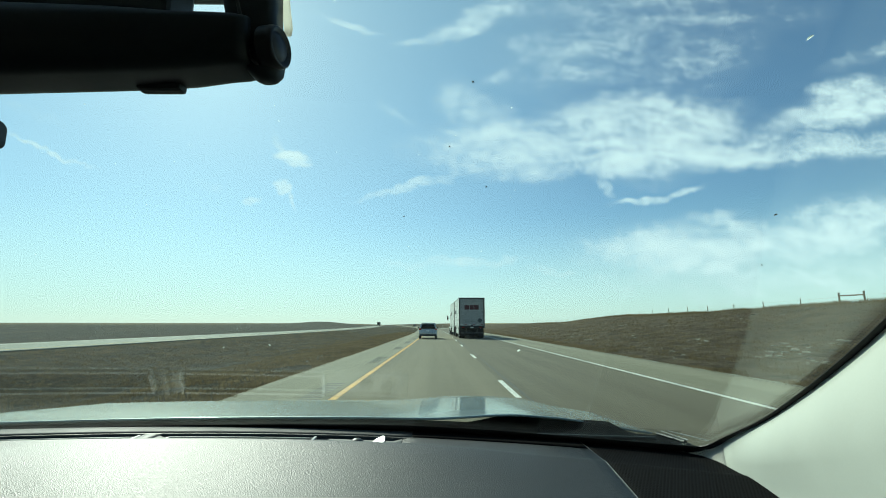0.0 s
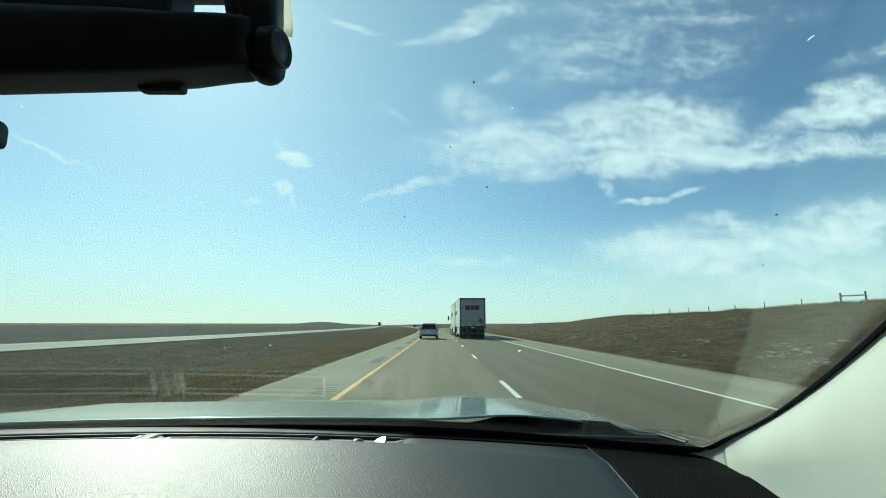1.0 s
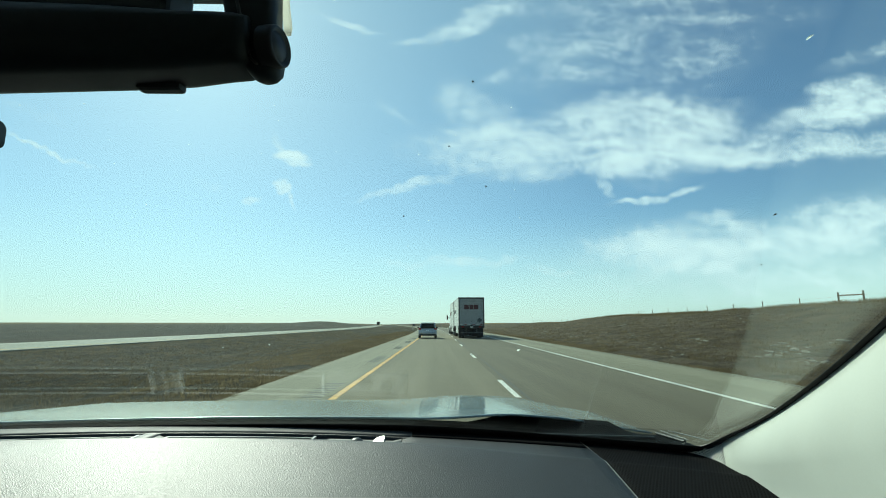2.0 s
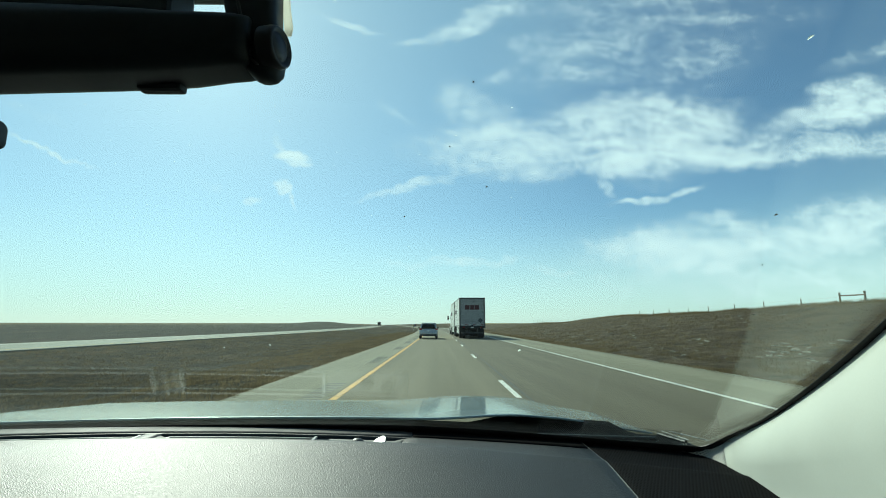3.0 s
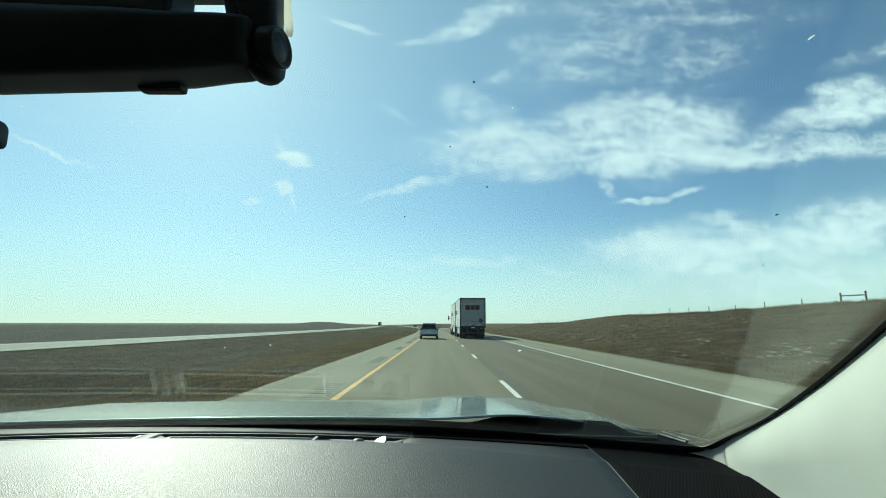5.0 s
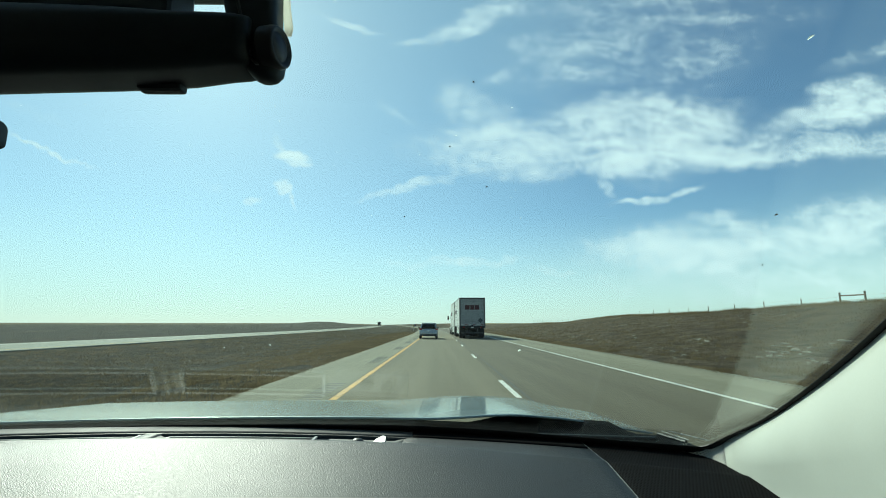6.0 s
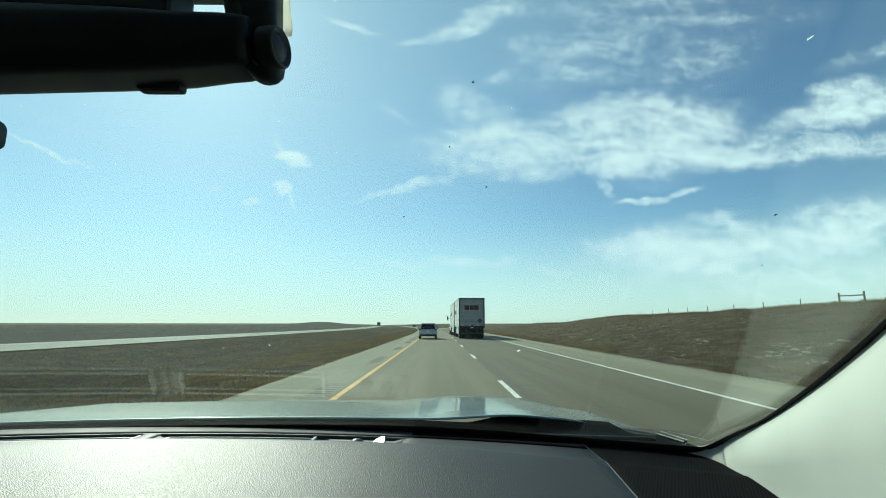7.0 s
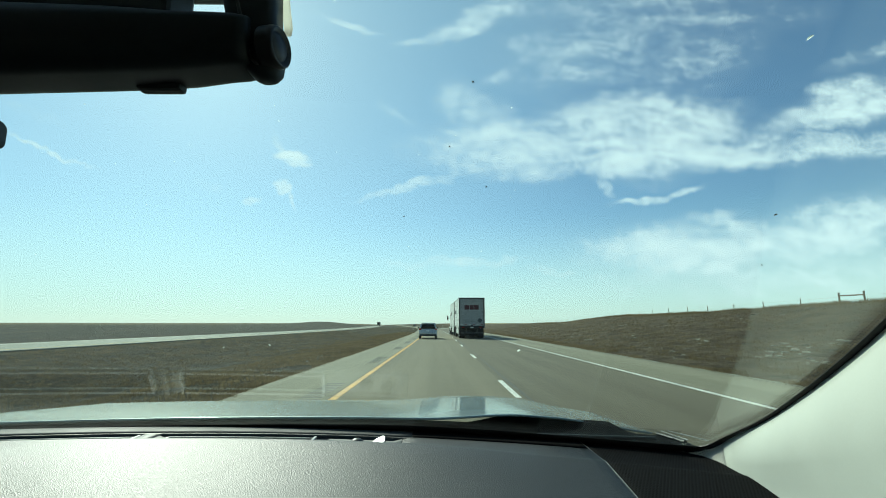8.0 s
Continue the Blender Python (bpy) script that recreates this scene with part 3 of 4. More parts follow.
# fence along the top of the bank
FENCE = 33.0
posts = []
first = None
for i in range(30):
    y = 7.9 + i * 4.93 + random.uniform(-0.12, 0.12)
    if i == 6:
        continue
    at = pose(FENCE + bend(y), y, land(FENCE, y), random.uniform(-2, 2), random.uniform(-3, 3), random.uniform(0, 90))
    if first is None:
        first = tagged(link("fence_post", post_bm(1.25), M_WOOD), "weathered wooden fence post on the grassy bank", "fence post", "fence posts on the bank")
        first.matrix_basis = at
    else:
        copy_thing(first, at)
    posts.append((y, land(FENCE, y)))
wire = thing("fence_wire", "thin barbed wire strung along the fence posts", "wire")
for h in (0.45, 0.8, 1.1):
    bm = bmesh.new()
    for (ya, za), (yb, zb) in zip(posts, posts[1:]):
        rod((FENCE + bend(ya), ya, za + h), (FENCE + bend(yb), yb, zb + h), 0.006, bm, 4)
    part("wire_strand", bm, M_STEEL, wire)
brace = thing("fence_brace", "wooden corner brace of two posts and a rail", "fence brace", pose(FENCE + bend(37), 37.1, land(FENCE, 37.1)))
part("post", rod((0, -1.15, -0.1), (0, -1.15, 1.45), 0.07), M_WOOD, brace)
part("post", rod((0, 1.15, -0.1), (0, 1.15, 1.45), 0.07), M_WOOD, brace)
part("rail", rod((0, -1.15, 1.15), (0, 1.15, 1.2), 0.05), M_WOOD, brace)

# small posts along the median
for u, y in ((-21.0, 150.0), (-5.2, 118.0), (6.9 + 1.4, 210.0)):
    marker = thing("delineator_post", "thin metal marker post with a yellow reflector in the grass", "marker post", pose(u + bend(y), y, land(u, y)), "marker posts")
    part("post", box(-0.03, 0.03, -0.01, 0.01, -0.1, 1.3, 0.004), M_STEEL, marker)
    part("reflector", box(-0.05, 0.05, -0.02, -0.011, 1.18, 1.36, 0.004), M_AMBER, marker)

# ---- the car that carries the camera ----
CX = -0.33                                        # the car's middle
car = thing("car", "silver car with charcoal dashboard and cream pillar trim", "car")


def base_y(x):
    return 1.09 - 0.23 * (x - CX) ** 2


def screen(x, s, inset=0.0):
    """A point of the windscreen: x along its foot, s metres up its slope."""
    return Vector((CX + (x - CX) * (1 - 0.06 * s), base_y(x) - 0.859 * s - 0.512 * inset, 1.15 + 0.512 * s - 0.859 * inset))


def lin(a, b, n):
    return [a + (b - a) * i / (n - 1) for i in range(n)]


def foot(x):
    """How far up the glass the dashboard meets it: higher on the driver's side."""
    return 0.006 - 0.052 * x


def inner_edge(s):
    """Where the clear glass ends towards the passenger's pillar."""
    return 0.527 - 0.25 * (s - 0.26) ** 2 - 0.045 * math.exp(-max(s, 0.0) / 0.02) - 0.013 * math.exp(-((s - 0.07) / 0.07) ** 2)


def border_top(x):
    return 0.058 + (0.045 * (x + 0.35) ** 2 if x < -0.35 else -0.032 * smooth(-0.1, 0.45, x))


windshield = part("windshield", shell([[screen(x, s) for x in lin(-1.16, 0.56, 35)] for s in lin(-0.03, 1.0, 26)], 0.005), M_GLASS, car, "clear slightly green windscreen", True)
windshield.visible_shadow = False
part("bottom_border", shell([[screen(x, -0.03 + (border_top(x) + 0.03) * k, 0.008) for x in lin(-1.16, 0.50, 44)] for k in (0.0, 0.5, 1.0)], 0.001), M_FRIT, windshield, "black enamel border", True)
part("side_border", shell([[screen(inner_edge(s) + w_, s, 0.008) for w_ in (0.0, 0.008, 0.018)] for s in lin(0.0, 1.0, 60)], 0.001), M_FRIT, windshield, "black enamel border", True)

# the border fades out in rows of fine dots
bm = bmesh.new()


def dot(x, s, r):
    """A small enamel dot printed on the glass."""
    c = screen(x, s, 0.0085)
    bm.faces.new([bm.verts.new((c.x + r * math.cos(a), c.y - 0.859 * r * math.sin(a), c.z + 0.512 * r * math.sin(a))) for a in (0.0, 1.047, 2.094, 3.142, 4.189, 5.236)])


for row in range(4):
    r = 0.0019 - 0.0003 * row
    for i in range(380):
        x = -1.12 + 1.57 * (i + 0.5 * (row % 2)) / 380
        dot(x, border_top(x) + 0.0014 + 0.0034 * row, r * 0.8)
    for i in range(200):
        s_ = 0.02 + 0.92 * (i + 0.5 * (row % 2)) / 200
        if row < 3:
            dot(inner_edge(s_) - 0.0010 - 0.0034 * row, s_, r * 0.64)
for i in range(60):                               # the dotted field in the corner of the glass
    for j in range(19):
        x = 0.20 + 0.0040 * (i + 0.5 * (j % 2))
        s_ = border_top(x) + 0.008 + 0.0036 * j
        if x < inner_edge(s_):
            dot(x, s_, 0.0013)
tagged(part("border_dots", bm, M_FRIT, windshield, "rows of black enamel dots"), kind="stuff")


def top_z(x, d):
    """Height of the dashboard's top, d metres back from the glass; the outlets lie in a shallow trough."""
    trough = smooth(-0.97, -0.94, x) * (1 - smooth(-0.085, -0.06, x)) * (1 - smooth(-0.571, -0.567, x) * (1 - smooth(-0.541, -0.537, x)))
    lip = smooth(-0.97, -0.94, x) * (1 - smooth(-0.08, 0.26, x))
    z = 1.149 + 0.512 * foot(x) + 0.003 * smooth(0.0, 0.03, d) - 0.0085 * trough * smooth(0.084, 0.088, d) * (1 - smooth(0.152, 0.158, d))
    z += (0.0015 + 0.0075 * lip) * smooth(0.150, 0.160, d) * (1 - 0.7 * smooth(0.19, 0.32, d)) - 0.11 * max(0.0, d - 0.165) - 0.16 * smooth(0.52, 0.66, d) ** 1.5
    return z + 0.10 * max(0.0, -0.20 - x) ** 2 * smooth(0.17, 0.32, d)


def on_dash(x, d, up=0.0):
    return (x, base_y(x) - 0.859 * foot(x) - d, top_z(x, d) + up)


def dash_rows(x0, x1, nx, lift=0.0, extra=()):
    steps = [0.0, 0.01, 0.02, 0.03, 0.055, 0.082, 0.084, 0.086, 0.088, 0.09, 0.12, 0.149, 0.152, 0.155, 0.158, 0.166, 0.175, 0.2, 0.25, 0.3, 0.36, 0.42, 0.47, 0.52, 0.56, 0.60, 0.64, 0.67]
    return [[on_dash(x, d, lift) for x in sorted(lin(x0, x1, nx) + list(extra))] for d in steps]


dashboard = part("dashboard", shell(dash_rows(-1.17, 0.288, 60, 0.0, (-0.572, -0.5705, -0.569, -0.567, -0.541, -0.539, -0.537, -0.536)), 0.012), M_DASH, car, "charcoal grained dashboard top in full sun", True)
grille = part("speaker_grille", shell(dash_rows(0.2905, 0.53, 16, -0.0025), 0.008), M_GRILLE, dashboard, "dark perforated speaker cover", True)
part("seam", shell(dash_rows(0.2882, 0.2900, 2, -0.0006), 0.006), M_SEAM, dashboard, "thin pale seam", True)


part("defroster_strip", shell([[on_dash(x, d, 0.0015) for x in lin(-1.12, -0.052, 44)] for d in (0.022, 0.036, 0.05, 0.064, 0.078)], 0.002), M_STRIP, dashboard, "dark grained strip below the glass", True)
# matt black strip added so the sunlit dashboard mirrors less in the glass
part("glare_stop_strip", shell([[on_dash(x, d, 0.0015) for x in lin(-0.05, 0.286, 24)] for d in (0.004, 0.02, 0.04, 0.06, 0.078)], 0.002), M_SLOT, dashboard, "matt black strip added to dim the reflection in the glass", True)


def vent(x0, x1, d0, d1):
    """A defroster outlet let into the dashboard: rim, fine fins and a flat black plate painting its shaded depth."""
    shade_plate = part("defroster_vent", shell([[on_dash(x, d, 0.0025) for x in lin(x0, x1, 16)] for d in (d0, d1)], 0.002), M_SLOT, dashboard, "defroster outlet, its shaded depth put on as a black plate")
    for a, b in ((d0 - 0.004, d0), (d1, d1 + 0.004)):
        part("rim", shell([[on_dash(x, d, 0.004) for x in lin(x0 - 0.004, x1 + 0.004, 16)] for d in (a, b)], 0.003), M_RIM, shade_plate)
    for a in (x0 - 0.005, x1):
        part("rim", shell([[on_dash(x, d, 0.004) for x in (a, a + 0.005)] for d in (d0 - 0.004, d1 + 0.004)], 0.003), M_RIM, shade_plate)
    n = 11
    for i in range(1, n):
        x = x0 + (x1 - x0) * i / n
        part("fin", shell([[on_dash(v, d, 0.0027) for v in (x - 0.0008, x + 0.0008)] for d in (d0 + 0.004, d1 - 0.012)], 0.002), M_SLOT, shade_plate)
    return shade_plate


# pale panel added so the sheen round the outlets shows in the glass
part("defroster_panel", shell([[on_dash(x, d, 0.0012) for x in lin(-0.96, -0.07, 40)] for d in (0.090, 0.105, 0.12, 0.135, 0.147)], 0.002), M_PANEL, dashboard, "grained panel round the outlets, greyed for the dashboard's sheen", True)
vent(-0.520, -0.245, 0.093, 0.135)
vent(-0.850, -0.578, 0.093, 0.135)
sensor = part("sensor_plate", shell([[on_dash(x, d, 0.003) for x in lin(-0.215, -0.085, 8)] for d in lin(0.092, 0.150, 4)], 0.003), M_PANEL, dashboard, "raised sensor plate")
part("light_sensor", ring([(0.0, 0.013), (0.006, 0.012), (0.011, 0.009), (0.0145, 0.004), (0.016, 0.0)], 20, "Z"), M_BLACK, sensor, "glossy black sensor dome", True, Matrix.Translation(on_dash(-0.155, 0.120)))
# wedge added beside the sensor, its top tilted to give the sun's glint
part("glint_wedge", loft([[(cx_ * k, cy_ * k, h + (0.33 * cx_ + 0.29 * cy_) * (h > 0)) for cx_, cy_ in rounded(0.013, 0.016, 0.010, 8)] for h, k in ((-0.004, 1.0), (0.006, 1.0), (0.0075, 0.93), (0.0078, 0.85))]), M_POLISHED, sensor, "satin wedge added to throw the sun's glint", False, Matrix.Translation(on_dash(-0.113, 0.118)))


# windscreen pillar and the cream side wall below it
def pillar_point(s, t):
    edge = screen(inner_edge(s) + 0.016, s, 0.006)
    sole = Vector((0.492 - 0.03 * smooth(0.15, 0.5, s), edge.y - 0.02 - 0.06 * t, 1.09))
    p = edge.lerp(sole, t)
    p.x += -0.018 * math.sin(math.pi * min(1.0, t * 1.5)) * smooth(0.05, 0.2, s)
    return p


ACROSS = [0, 0.02, 0.05, 0.1, 0.16, 0.24, 0.34, 0.45, 0.6, 0.8, 1.0]
part("pillar_trim", shell([[pillar_point(s, t) for t in ACROSS] for s in lin(0.062, 1.0, 34)], 0.006), M_CREAM, car, "smooth cream pillar trim", True)
part("tweeter_cover", shell([[pillar_point(s, t) for t in ACROSS] for s in lin(-0.02, 0.060, 8)], 0.005), M_CREAM_MESH, car, "cream perforated corner cover", True)
part("pillar_seal", shell([[screen(inner_edge(s) + e, s, i) for e, i in ((0.008, 0.004), (0.012, 0.011), (0.017, 0.011), (0.020, 0.006))] for s in lin(0.0, 1.0, 50)], 0.002), M_BLACK, car, "black rubber edge", True)

# bonnet, cowl and wiper in front of the glass
def hood_point(x, k):
    rear = base_y(x) + 0.045 + 0.15 * smooth(-0.05, 0.22, x) + 0.14 * smooth(0.22, 0.48, x)
    side = abs((x - CX) / 0.88)
    nose = 2.02 - (0.22 if x > CX else 0.15) * side ** 3
    y = rear + (nose - rear) * k
    z = 1.168 - (0.100 - 0.026 * smooth(-0.20, 0.12, x)) * (y - 1.14) - 0.12 * max(0.0, y - 1.75) ** 2 - 0.09 * smooth(0.88, 1.04, k)
    if x > CX:                                    # the bulge falls away towards the passenger's wing
        z -= 0.014 * side ** 2 + 0.024 * smooth(0.72, 1.04, side) + 0.016 * smooth(0.20, 0.45, x)
    else:
        z -= 0.006 * side ** 2 + 0.020 * smooth(0.98, 1.08, side)
    return (x, y, z)


part("bonnet", shell([[hood_point(x, k) for x in lin(CX - 0.93, CX + 0.88, 84)] for k in lin(0, 1, 44)], 0.004), M_HOOD, car, "silver bonnet mirroring the sky", True)
part("cowl", shell([[(x, base_y(x) + d, z - 0.055 * (d > 0.25) * (1 - smooth(-0.02, 0.2, x)) + 0.256 * foot(x) - 0.05 * smooth(0.45, 0.52, x) * (d > 0.25)) for x in lin(-1.16, 0.56, 44)] for d, z in ((0.004, 1.11), (0.03, 1.125), (0.10, 1.128), (0.2, 1.125), (0.24, 1.125), (0.30, 1.138))], 0.006), M_COWL, car, "black plastic cowl", True)
wiper = part("wiper_arm", rod((0.478, 1.06, 1.146), (0.500, 0.985, 1.146), 0.004), M_BLACK, car, "black wiper arm")
part("wiper_blade", box(-0.42, 0.0, -0.005, 0.005, 0.0, 0.008, 0.003, m=pose(0.47, 1.05, 1.134, 0, 0, -8)), M_BLACK, wiper)
# two thin bright rods added to draw the highlights along the wiper arm
part("wiper_highlight", rod((0.4865, 1.06, 1.1515), (0.5050, 0.985, 1.1500), 0.0012, sides=6), M_STEEL, wiper, "thin steel rod added as the wiper arm's highlight")
part("wiper_highlight", rod((0.5073, 1.07, 1.1495), (0.5480, 0.985, 1.1485), 0.0010, sides=6), M_STEEL, wiper)

# rear-view mirror
mirror = part("rear_view_mirror", loft([[(x, 0.275 + dy * k, 1.5535 + 0.048 * (x + 0.2) + dz * (h if dz > 0 else k)) for dy, dz in rounded(0.020, 0.0195, 0.012)] for x, k, h in ((-0.42, 0.9, 0.9), (-0.41, 1.0, 1.6), (-0.3, 1.10, 1.5), (-0.2, 1.16, 0.98), (-0.16, 1.14, 0.70), (-0.135, 1.04, 0.66), (-0.124, 1.02, 0.6), (-0.116, 0.96, 0.5))]), M_MIRROR, car, "black rear-view mirror housing", True)
# the bracket that clasps the mirror's end: wide at the roof, with a rounded foot
arm = []
for z, x0, x1, d in ((1.640, -0.1530, -0.1045, 0.012), (1.600, -0.1410, -0.1040, 0.012), (1.575, -0.1350, -0.1030, 0.012), (1.557, -0.1295, -0.1010, 0.0115), (1.545, -0.1250, -0.0995, 0.011), (1.5385, -0.1205, -0.0998, 0.010), (1.5345, -0.1165, -0.1020, 0.008), (1.5325, -0.1130, -0.1050, 0.005)):
    arm.append([((x0 + x1) / 2 + px, 0.277 + py, z) for px, py in rounded((x1 - x0) / 2, d, min(0.006, d * 0.8, (x1 - x0) / 2.2), 4)])
part("end_bracket", loft(arm), M_MIRROR, mirror, "black bracket with a rounded foot", True)
part("end_rib", loft([[(cx + px, 0.2655 + py, z) for px, py in rounded(0.0012, 0.0012, 0.001, 3)] for z, cx in ((1.63, -0.1380), (1.585, -0.1270), (1.555, -0.1190), (1.543, -0.1160), (1.5375, -0.1110))]), M_BLACK, mirror, "raised edge of the bracket", True)
part("button", ring([(0.0, 0.0030), (0.0075, 0.0030), (0.0085, 0.0018), (0.0100, 0.0018), (0.0112, 0.0040), (0.0126, 0.0030), (0.0132, 0.0), (0.0132, -0.007)], 36), M_BLACK, mirror, "round black button", True, pose(-0.1008, 0.2685, 1.5505, 0, 0, -12))
part("clear_edge", loft([[(cx + px, 0.286 + py, z) for px, py in rounded(hw, 0.002, 0.001, 3)] for z, cx, hw in ((1.62, -0.1052, 0.0022), (1.592, -0.1022, 0.0024), (1.576, -0.1002, 0.0028), (1.571, -0.1002, 0.0020))]), M_LENS, mirror, "clear plastic edge lit by the sun", True)
part("stem", box(-0.42, -0.171, 0.268, 0.30, 1.560, 1.63, 0.004), M_MIRROR, mirror, "black mount against the glass")
part("stem", box(-0.30, -0.12, 0.275, 0.31, 1.6095, 1.64, 0.003), M_MIRROR, mirror)
part("map_light", box(-0.194, -0.165, 0.280, 0.290, 1.5290, 1.537, 0.003), M_MIRROR, mirror)
part("toll_tag", loft([[(x, 0.33 + dy, 1.519 + dz) for dy, dz in rounded(0.008, 0.0105, 0.006)] for x in (-0.38, -0.330, -0.3255)]), M_MIRROR, car, "small dark box fixed to the glass", True)

# dead insects and stone chips on the outside of the glass
SPECKS = [(0.027, 0.761, 0.0008, 0), (0.065, 0.709, 0.0009, 0), (0.37, 0.568, 0.0008, 0), (0.348, 0.647, 0.0016, 0), (-0.266, 0.383, 0.0022, 1), (0.134, 0.37, 0.0028, 1), (0.288, 0.828, 0.0024, 1), (-0.024, 0.671, 0.0009, 0), (-0.344, 0.374, 0.0013, 1), (0.047, 0.824, 0.0009, 0)]
for x, s, r, pale in SPECKS:
    p = screen(x, s, -0.002)
    bm = ring([(0.0, 0.0012), (r * 0.6, 0.0009), (r, 0.0)], 7, "Z")
    for v in bm.verts:
        v.co.x *= 1 + 0.5 * noise.noise(v.co * 900 + Vector((x * 50, 0, 0)))
    part("insect_stain" if not pale else "stone_chip", bm, M_LENS if pale else M_SPECK, windshield, "pale chip" if pale else "dark insect stain", False, Matrix.Translation(p) @ pose(0, 0, 0, -31, 0, x * 300))

# fine dust on the glass, lit by the sun
bm = bmesh.new()
rng = random.Random(5)
for _ in range(70):
    c, r = screen(rng.uniform(-0.55, 0.12), rng.uniform(0.45, 0.92), -0.001), rng.uniform(0.00025, 0.0006)
    bm.faces.new([bm.verts.new((c.x + r * math.cos(a), c.y - 0.859 * r * math.sin(a), c.z + 0.512 * r * math.sin(a))) for a in (0.2, 1.5, 2.7, 3.9, 5.2)])
tagged(part("dust", bm, M_LENS, windshield, "pale dust specks"), kind="stuff")

# the rest of the body closes the cabin round the camera
L, R = CX - 0.92, CX + 0.92
part("roof", shell([[(CX + (x - CX) * 0.84, y, 1.66 + 0.03 * (1 - ((x - CX) / 0.92) ** 2) + dz) for x in lin(L, R, 12)] for y, dz in ((0.235, -0.01), (0.1, 0.01), (-0.6, 0.03), (-1.5, 0.01), (-2.0, -0.06))], 0.03), M_HEADLINER, car, "pale headliner under the roof", True)
for x, inner in ((L, 1), (R, -1)):
    part("door_panel", box(min(x, x + inner * 0.07), max(x, x + inner * 0.07), -1.9, 0.93 if inner > 0 else 0.90, 0.35, 1.08, 0.02), M_SILVER, car, "silver door")
    part("fender", box(min(x, x + inner * 0.10), max(x, x + inner * 0.10), 0.95, 1.75, 0.72, 1.06, 0.04), M_HOOD, car)
    top = CX + (x - CX) * 0.86
    part("side_glass", shell([[(x + inner * 0.02 + (top - x) * k, y - 0.35 * k * (y > 0), 1.08 + 0.56 * k) for y in (-1.85, 0.30)] for k in (0.0, 1.0)], 0.004), M_DARK_GLASS, car, "tinted side window")
part("back_panel", box(L + 0.08, R - 0.08, -2.25, -2.0, 0.4, 1.62, 0.03), M_SILVER, car, "silver tailgate")
part("floor_pan", box(L + 0.08, R - 0.08, -2.0, 0.9, 0.28, 0.36, 0.01), M_BLACK, car)
part("bulkhead", box(L + 0.08, R - 0.08, 0.86, 0.92, 0.36, 1.05, 0.01), M_BLACK, car)
part("roof_skin", shell([[(CX + (x - CX) * 0.85, y, 1.70 + 0.03 * (1 - ((x - CX) / 0.92) ** 2) + dz) for x in lin(L, R, 12)] for y, dz in ((0.20, -0.012), (0.1, 0.004), (-0.6, 0.028), (-1.5, 0.012), (-2.05, -0.07))], 0.012), M_HOOD, car, "silver roof", True)
part("rear_window", shell([[(CX + k * (0.62 - 0.05 * t), -2.262 + 0.04 * t, 1.12 + 0.40 * t) for k in (-1, -0.5, 0, 0.5, 1)] for t in (0, 0.5, 1)], 0.01), M_DARK_GLASS, car, "dark rear window")
for s in (-1, 1):
    part("tail_light", box(CX + s * 0.74 - 0.09, CX + s * 0.74 + 0.09, -2.27, -2.20, 0.86, 1.06, 0.02), M_TAIL, car, "red tail light")
    part("headlight", box(CX + s * 0.66 - 0.14, CX + s * 0.66 + 0.14, 1.98, 2.15, 0.66, 0.78, 0.03), M_CLEAR, car, "clear headlight")
    part("door_handle", box(CX + s * 0.925 - 0.012, CX + s * 0.925 + 0.012, -0.62, -0.44, 0.92, 0.95, 0.006), M_STEEL, car)
    part("sill", box(CX + s * 0.86 - 0.05, CX + s * 0.86 + 0.05, -1.1, 0.95, 0.24, 0.37, 0.02), M_BLACK, car)
part("rear_bumper", box(L + 0.05, R - 0.05, -2.34, -2.2, 0.34, 0.62, 0.05), M_BLACK, car)
part("front_grille", box(CX - 0.45, CX + 0.45, 2.13, 2.19, 0.48, 0.66, 0.02), M_BLACK, car)
part("nose", loft([[(CX + px, y, pz) for px, pz in rounded(hw, hz, 0.12, 4, 0, cz)] for y, hw, hz, cz in ((1.5, 0.80, 0.26, 0.70), (1.98, 0.86, 0.27, 0.66), (2.12, 0.80, 0.24, 0.62), (2.18, 0.66, 0.18, 0.58))]), M_HOOD, car, "silver front end", True)


def wheel(parent, x, y, r, width, rim_r, sign=1, turn=24):
    """A tyre with its rim, on the ground."""
    h = width / 2
    tyre = part("tyre", ring([(rim_r, -h * 0.9), (r * 0.93, -h), (r * 0.985, -h * 0.8), (r, -h * 0.4), (r, h * 0.4), (r * 0.985, h * 0.8), (r * 0.93, h), (rim_r, h * 0.9), (rim_r, -h * 0.9)], turn), M_RUBBER, parent, "", True, pose(x, y, r))
    bm = ring([(rim_r * 0.99, h * 0.85), (rim_r * 0.9, h * 0.6), (rim_r * 0.55, h * 0.35), (rim_r * 0.3, h * 0.75), (0.0, h * 0.8)], turn)
    for k in range(8):
        a = 2 * math.pi * k / 8
        rod((h * 0.5, rim_r * 0.5 * math.cos(a), rim_r * 0.5 * math.sin(a)), (h * 0.72, rim_r * 0.5 * math.cos(a), rim_r * 0.5 * math.sin(a)), rim_r * 0.09, bm, 6)
    part("rim", bm, M_ALLOY, tyre, "grey metal rim", True, pose(0, 0, 0, 0, 0, 0 if sign > 0 else 180))
    return tyre


for x, y, s in ((L + 0.12, 1.32, -1), (R - 0.12, 1.32, 1), (L + 0.12, -1.45, -1), (R - 0.12, -1.45, 1)):
    wheel(car, x, y, 0.34, 0.22, 0.22, s)

